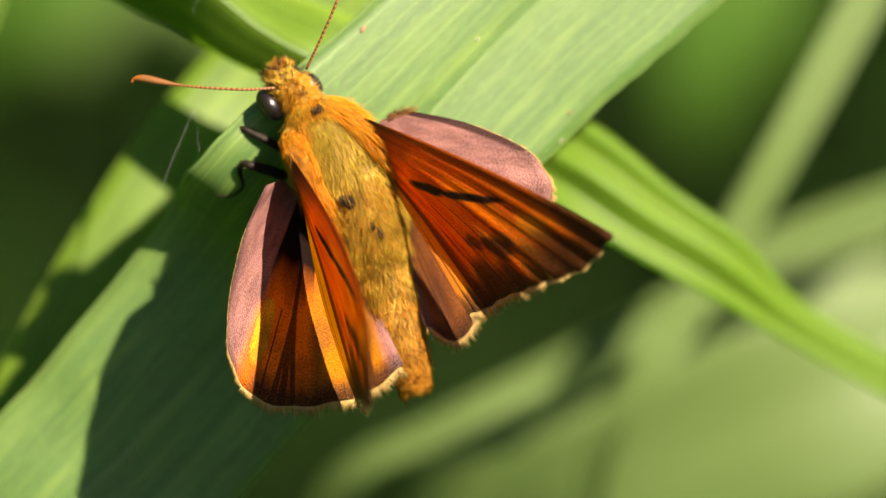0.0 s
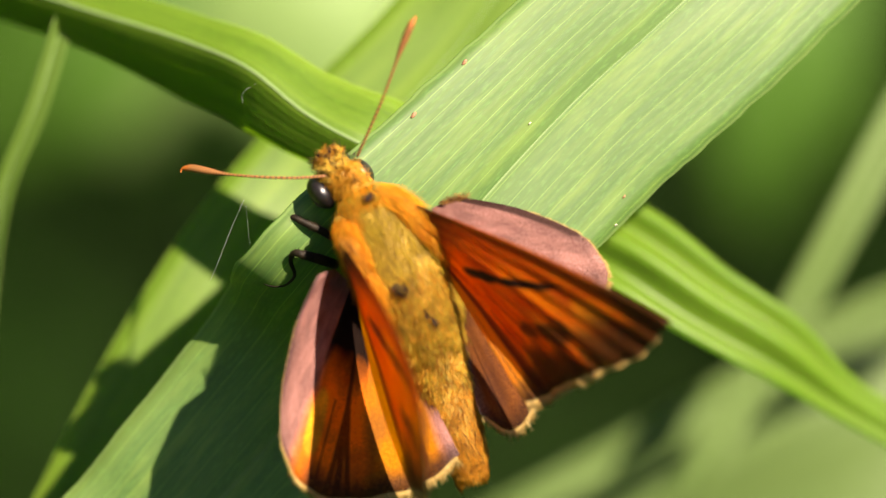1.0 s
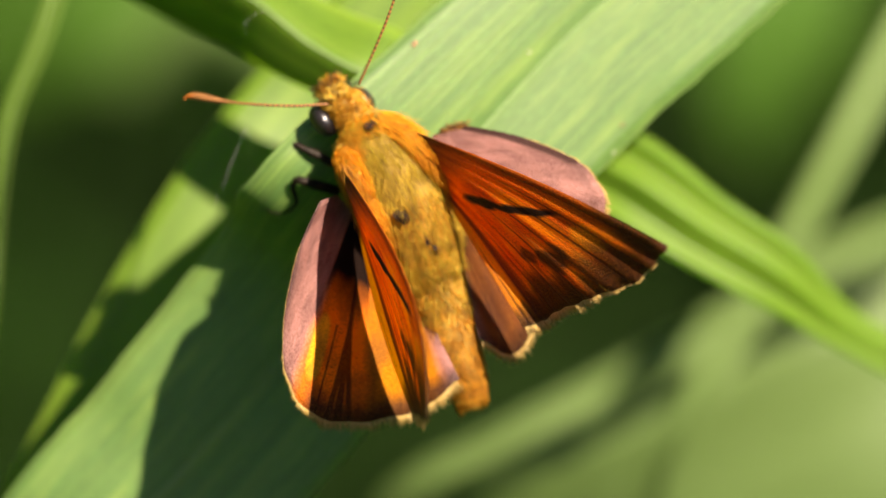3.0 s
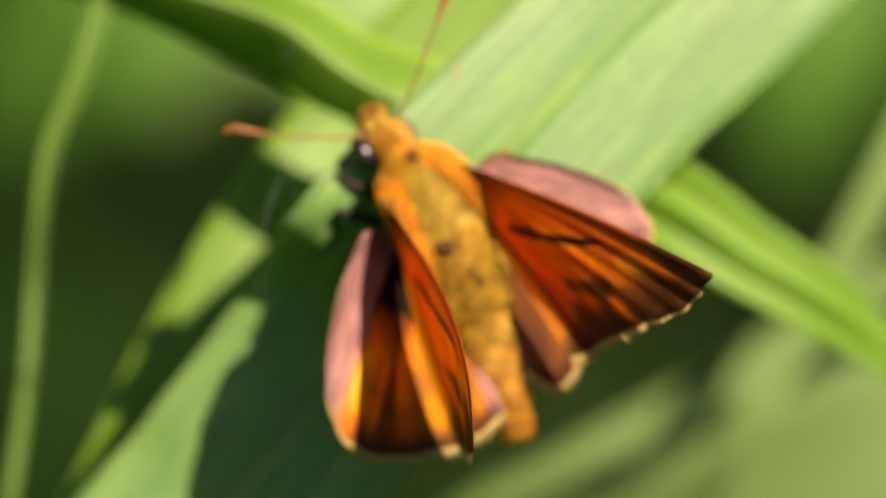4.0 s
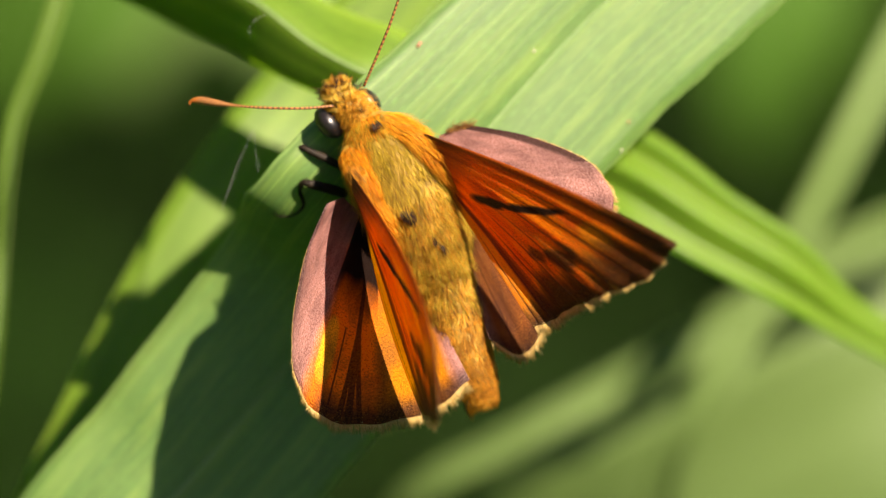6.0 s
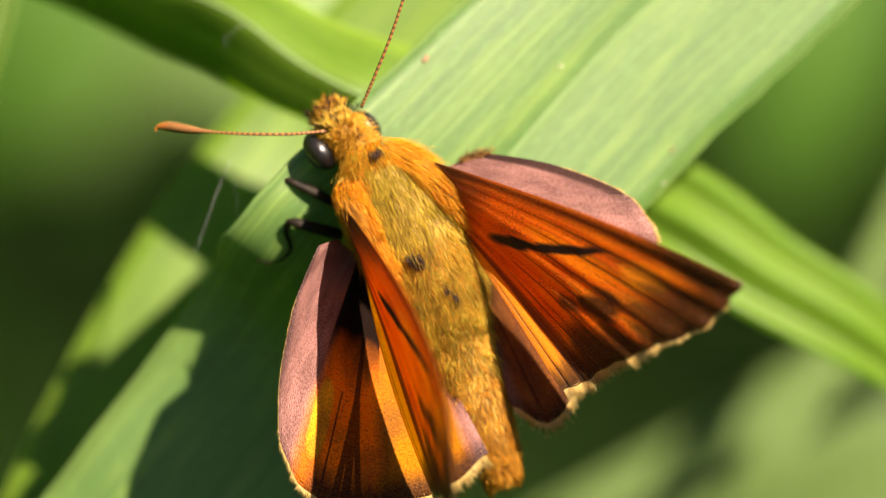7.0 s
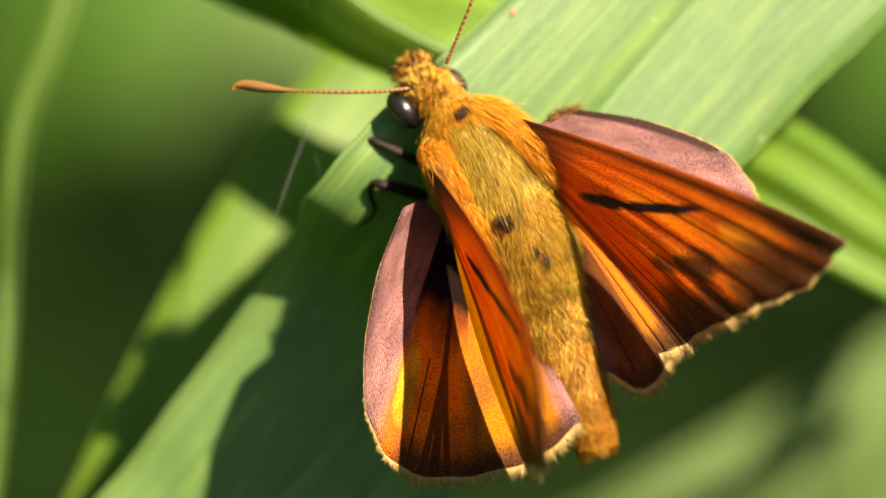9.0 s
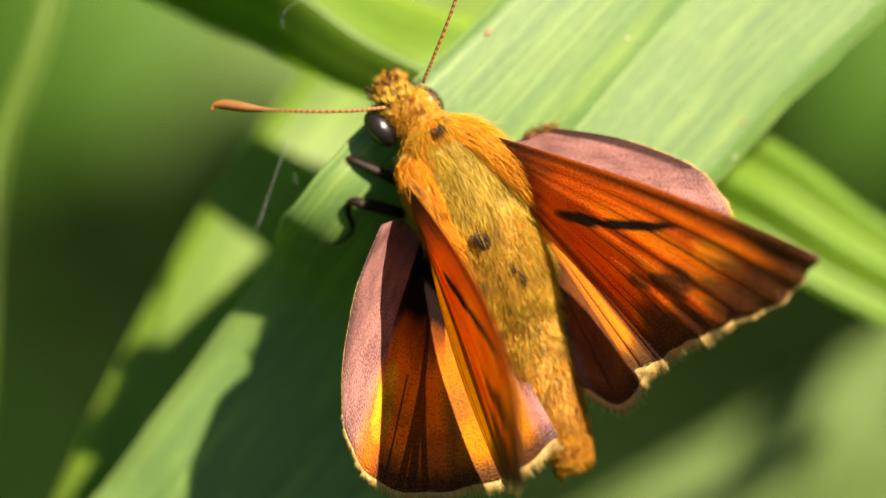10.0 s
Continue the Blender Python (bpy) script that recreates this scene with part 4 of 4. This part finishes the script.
def wing(name, label, material, base, margin, bulge, na=36, nr=18, thick=0.00002, origin=None, bow=None, sag=None):
    """A wing as a thin cambered sheet: base and margin are lines of places from the front edge to the rear edge."""
    b, g = spline(base, na), spline(margin, na)
    top, uv = [], []
    for i in range(na + 1):
        p, q = Vector(b[i]), Vector(g[i])
        for k in range(nr + 1):
            a = i / na
            r = k / nr * (1 + 0.005 * math.sin(a * 57) + 0.005 * math.sin(a * 23 + 1))
            o = W(0, 0, 1) * (bulge * math.sin(math.pi * r) * math.sin(math.pi * min(1, a + 0.1)) * MM)
            o += W(0, 0, 1) * (0.07 * math.sin(a * 9 * 2 * math.pi) * r * MM)
            if bow is not None:
                o += bow * (math.sin(math.pi * r) * (1 - a) * MM)
            if sag is not None:
                o += sag * (math.sin(math.pi * r) * a ** 3 * MM)
            top.append(p.lerp(q, r) + o)
            uv.append((a, k / nr))
    w = nr + 1
    norm = []
    for i in range(na + 1):
        for k in range(w):
            e1 = top[i * w + min(k + 1, nr)] - top[i * w + max(k - 1, 0)]
            e2 = top[min(i + 1, na) * w + k] - top[max(i - 1, 0) * w + k]
            norm.append(e1.cross(e2).normalized())
    m = len(top)
    verts = [p + n * thick for p, n in zip(top, norm)] + [p - n * thick for p, n in zip(top, norm)]
    faces = []
    for i in range(na):
        for k in range(nr):
            a, b2, c, d = i * w + k, i * w + k + 1, (i + 1) * w + k + 1, (i + 1) * w + k
            faces.append((a, b2, c, d))
            faces.append((m + d, m + c, m + b2, m + a))
        a, d = i * w + nr, (i + 1) * w + nr
        faces.append((d, a, m + a, m + d))
    for i in (0, na):
        for k in range(nr):
            a, b2 = i * w + k, i * w + k + 1
            faces.append((b2, a, m + a, m + b2) if i == 0 else (a, b2, m + b2, m + a))
    ob = mesh_object(name, verts, faces, material, butterfly, label, uvs=uv + uv, origin=origin if origin is not None else butterfly.location)
    # fringe of hairs on the outer margin
    rng2 = random.Random(len(name) + int(bulge * 100))
    roots, tips = [], []
    tufts = [(rng2.uniform(0.12, 0.985), rng2.choice((0.5, 0.7, 0.9, 1.0, 1.2)), rng2.gauss(0, 0.22)) for _ in range(420)]
    for place, tall, tilt in tufts:
        grow = 0.25 + 0.75 * min(1.0, max(0.0, (place - 0.3) / 0.25))
        for _ in range(9):
            i = min(max(place + rng2.gauss(0, 0.003), 0.1), 0.99) * na
            k = int(i)
            p = top[k * w + nr].lerp(top[(k + 1) * w + nr], i - k)
            out = (p - top[k * w + nr - 3]).normalized()
            side = (top[(k + 1) * w + nr] - top[k * w + nr]).normalized()
            d = (out + side * tilt + Vector([rng2.gauss(0, 0.10) for _ in range(3)])).normalized()
            roots.append(p - d * 0.08 * MM)
            tips.append(p + d * rng2.uniform(0.6, 1.1) * 0.52 * MM * tall * grow)
    v, f = strands(roots, tips, 0.011 * MM)
    mesh_object("fringe", v, f, MAT_FRINGE, ob, "pale yellow fringe", origin=ZERO[ob.name])
    return ob


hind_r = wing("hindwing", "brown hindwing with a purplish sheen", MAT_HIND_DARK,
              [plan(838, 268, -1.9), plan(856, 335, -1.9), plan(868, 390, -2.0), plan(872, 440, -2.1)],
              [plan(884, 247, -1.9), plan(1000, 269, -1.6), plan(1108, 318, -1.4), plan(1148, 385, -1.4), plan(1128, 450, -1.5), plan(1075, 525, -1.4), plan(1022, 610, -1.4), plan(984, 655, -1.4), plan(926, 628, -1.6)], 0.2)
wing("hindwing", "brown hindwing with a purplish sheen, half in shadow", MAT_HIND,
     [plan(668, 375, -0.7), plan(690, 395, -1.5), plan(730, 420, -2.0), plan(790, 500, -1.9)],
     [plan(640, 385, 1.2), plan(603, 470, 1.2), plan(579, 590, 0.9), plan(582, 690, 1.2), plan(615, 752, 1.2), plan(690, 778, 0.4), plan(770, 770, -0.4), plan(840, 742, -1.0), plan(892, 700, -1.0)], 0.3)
pivot_l = plan(705, 375, -0.8)
fore_l = wing("forewing", "tawny orange forewing with a dark streak, raised", MAT_FORE,
              [plan(680, 328, 1.1), plan(680, 346, 1.1), plan(690, 376, 0.0), plan(704, 407, -1.1)],
              [plan(838, 764, 11.4), plan(835, 767, 9.2), plan(830, 767, 7.1), plan(824, 764, 4.6), plan(816, 761, 2.2), plan(806, 758, 0.3)], 0.0, origin=pivot_l, bow=W(0.95, 0.15, 0.9) * 1.6, sag=W(-0.1, 0, 0.2) * 0.6)
pivot_r = plan(830, 305, -0.6)
fore_r = wing("forewing", "tawny orange forewing with a dark streak, raised", MAT_FORE,
              [plan(812, 262, -0.2), plan(825, 295, -0.5), plan(838, 330, -1.1), plan(852, 362, -1.3)],
              [plan(1258, 452, 7.6), plan(1222, 505, 6.3), plan(1150, 540, 4.6), plan(1090, 562, 2.9), plan(1045, 588, 1.2), plan(1006, 608, 0.7)], 0.0, origin=pivot_r, bow=W(0.3, 0.8, 0) * 0.25)

# rust-brown hair in the fold of the neck
v, f = coat(head_rings, 900, 0.34 * MM, 0.6, 0.5, 0.011 * MM, rng, angles=(0.2, 2.9), spread=0.4, part=(0.88, 0.96))
mesh_object("neck_hair", v, f, MAT_FUR_BROWN, head, "rust-brown hair in the neck fold", origin=butterfly.location)

# hair over the root of the raised forewing
roots, tips = [], []
for _ in range(900):
    k = rng.random()
    q = plan(682 + 30 * k, 322 + 92 * k, 1.15 - 1.6 * k) + Vector([rng.gauss(0, 0.11 * MM) for _ in range(3)])
    roots.append(q)
    tips.append(q + W(0.45 + rng.gauss(0, 0.25), -0.9, 0.15 + rng.gauss(0, 0.25)) * rng.uniform(0.5, 1.25) * MM)
v, f = strands(roots, tips, 0.009 * MM)
mesh_object("root_hair", v, f, MAT_FUR_TAIL, fore_l, "tawny hair over the wing root", origin=butterfly.location)

# a short orange streak on the back
roots, tips = [], []
for _ in range(260):
    k = rng.random()
    q = plan(702 + 24 * k, 282 + 66 * k, -0.36) + W(1, 0.3, 0) * rng.gauss(0, 0.16 * MM)
    roots.append(q)
    tips.append(q + W(0.35 + rng.gauss(0, 0.15), -0.9, 0.25) * 0.7 * MM)
v, f = strands(roots, tips, 0.010 * MM)
mesh_object("orange_streak", v, f, MAT_FUR_ORANGE, thorax, "short streak of orange hair", origin=butterfly.location)

# a tuft of brown hair on the front corner of the hindwing
roots, tips = [], []
for _ in range(260):
    k = rng.random()
    q = plan(850 + 46 * k, 264 - 14 * k ** 0.6, -1.75) + Vector([rng.gauss(0, 0.05 * MM) for _ in range(3)])
    roots.append(q)
    tips.append(q + W(0.5 + rng.gauss(0, 0.3), 0.6 + rng.gauss(0, 0.3), 0.3) * rng.uniform(0.2, 0.5) * MM)
v, f = strands(roots, tips, 0.009 * MM)
mesh_object("wing_tuft", v, f, MAT_FUR_BROWN, hind_r, "brown hair on the front corner", origin=butterfly.location)

# shoulder tufts over the wing roots
for places, n_hair in (([(plan(735, 235, -0.9), .5), (plan(790, 265, -0.6), .62), (plan(835, 310, -0.6), .5), (plan(868, 352, -0.9), .15)], 900),
                       ([(plan(676, 292, -1.0), .5), (plan(694, 330, 0.2), .62), (plan(722, 388, 0.0), .5), (plan(756, 446, -0.5), .15)], 900)):
    v, f, rings = loft([(p, r * 0.72 * MM, r * 0.55 * MM) for p, r in places], n=16)
    tuft = mesh_object("shoulder_tuft", v, f, MAT_SKIN, butterfly, "bright orange shoulder tuft", origin=butterfly.location)
    v, f = coat(rings, 5 * n_hair, 0.95 * MM, 1.5, 0.2, 0.0075 * MM, rng, spread=0.22)
    mesh_object("hair", v, f, MAT_FUR_ORANGE, tuft, origin=butterfly.location)

# ---- silk and blemishes ----
for places, thick, label in (
        ([(508, 257, -3.4), (486, 309, -3.5), (468, 356, -3.7), (451, 400, -4.0)], 0.0034, "fine pale silk thread beside the leaf"),
        ([(510, 261, -3.4), (515, 303, -3.6), (518, 345, -3.9), (516, 360, -4.0)], 0.0015, "thin wisp of pale silk beside the leaf"),
        ([(505, 94, -3.6), (503, 72, -3.5), (517, 60, -3.5), (533, 51, -3.5)], 0.0022, "short crooked wisp of pale silk before the leaves")):
    v, f = tube([plan(*q) for q in places], [thick * MM] * 4, 5)
    tagged(mesh_object("silk_thread", v, f, MAT_SILK), label, "thread")

# small blemishes on the broad leaf
skin = [(ob, ZERO[ob.name] + q.co) for ob in main_leaf.children if ob.name.startswith("blade_half") for q in ob.data.vertices]
facing = W(0, 0, 1)
for x, y, size, pale in ((806, 107, 0.13, 0), (848, 52, 0.15, 0), (1174, 247, 0.07, 0), (893, 14, 0.12, 0), (1160, 297, 0.06, 1), (1152, 306, 0.05, 1), (930, 165, 0.05, 1), (1008, 120, 0.06, 1), (1250, 70, 0.07, 1), (1092, 60, 0.05, 1), (985, 228, 0.05, 1)):
    aim = plan(x, y, -6)
    spot = min((q for _, q in skin), key=lambda q: ((q - aim) - facing * (q - aim).dot(facing)).length - 0.05 * (q - aim).dot(facing))
    off = aim - spot
    place = spot + off - facing * off.dot(facing)
    v, f = ball(place, (W(0.64, 0.77, 0), W(0.77, -0.64, 0), facing), (size * 1.5 * MM, size * 0.7 * MM, 0.10 * MM), 10, 6)
    v = [q + Vector((noise.noise(q * 9000), noise.noise(q * 9000 + Vector((5, 0, 0))), 0)) * 0.12 * size * MM for q in v]
    mesh_object("blemish", v, f, MAT_SPECK_PALE if pale else MAT_SPECK, main_leaf, "pale dry speck" if pale else "reddish blemish", origin=place)


def motions():
    focus = [(0.0, 0.7), (0.8, 0.0), (1.0, -4), (1.1, -8), (1.3, -20), (1.5, -22), (1.7, -20), (2.0, -11), (2.2, -6), (3.3, 6), (3.6, 10), (4.2, 11.5), (4.6, 6), (4.9, 0.8), (5.2, 0.7), (10.0, 0.7)]
    # one forewing opens a little between the two halves of the clip
    turn = [(0.0, 0.0), (6.2, 0.0), (7.3, 1.0), (10.0, 1.0)]
    spin = BASIS.to_3x3() @ Vector((0, 0, 1))
    fan = BASIS.to_3x3() @ Vector((0.62, -0.78, 0))
    rest = fore_r.location.copy()
    walk(fore_r, [(t, Matrix.Translation(rest) @ Matrix.Rotation(radians(-1.0 * k), 4, spin) @ Matrix.Rotation(radians(-4.5 * k), 4, fan)) for t, k in turn])
    walk(focus_mark, [(t, Matrix.Translation(plan(800, 380, w))) for t, w in focus])


motions()
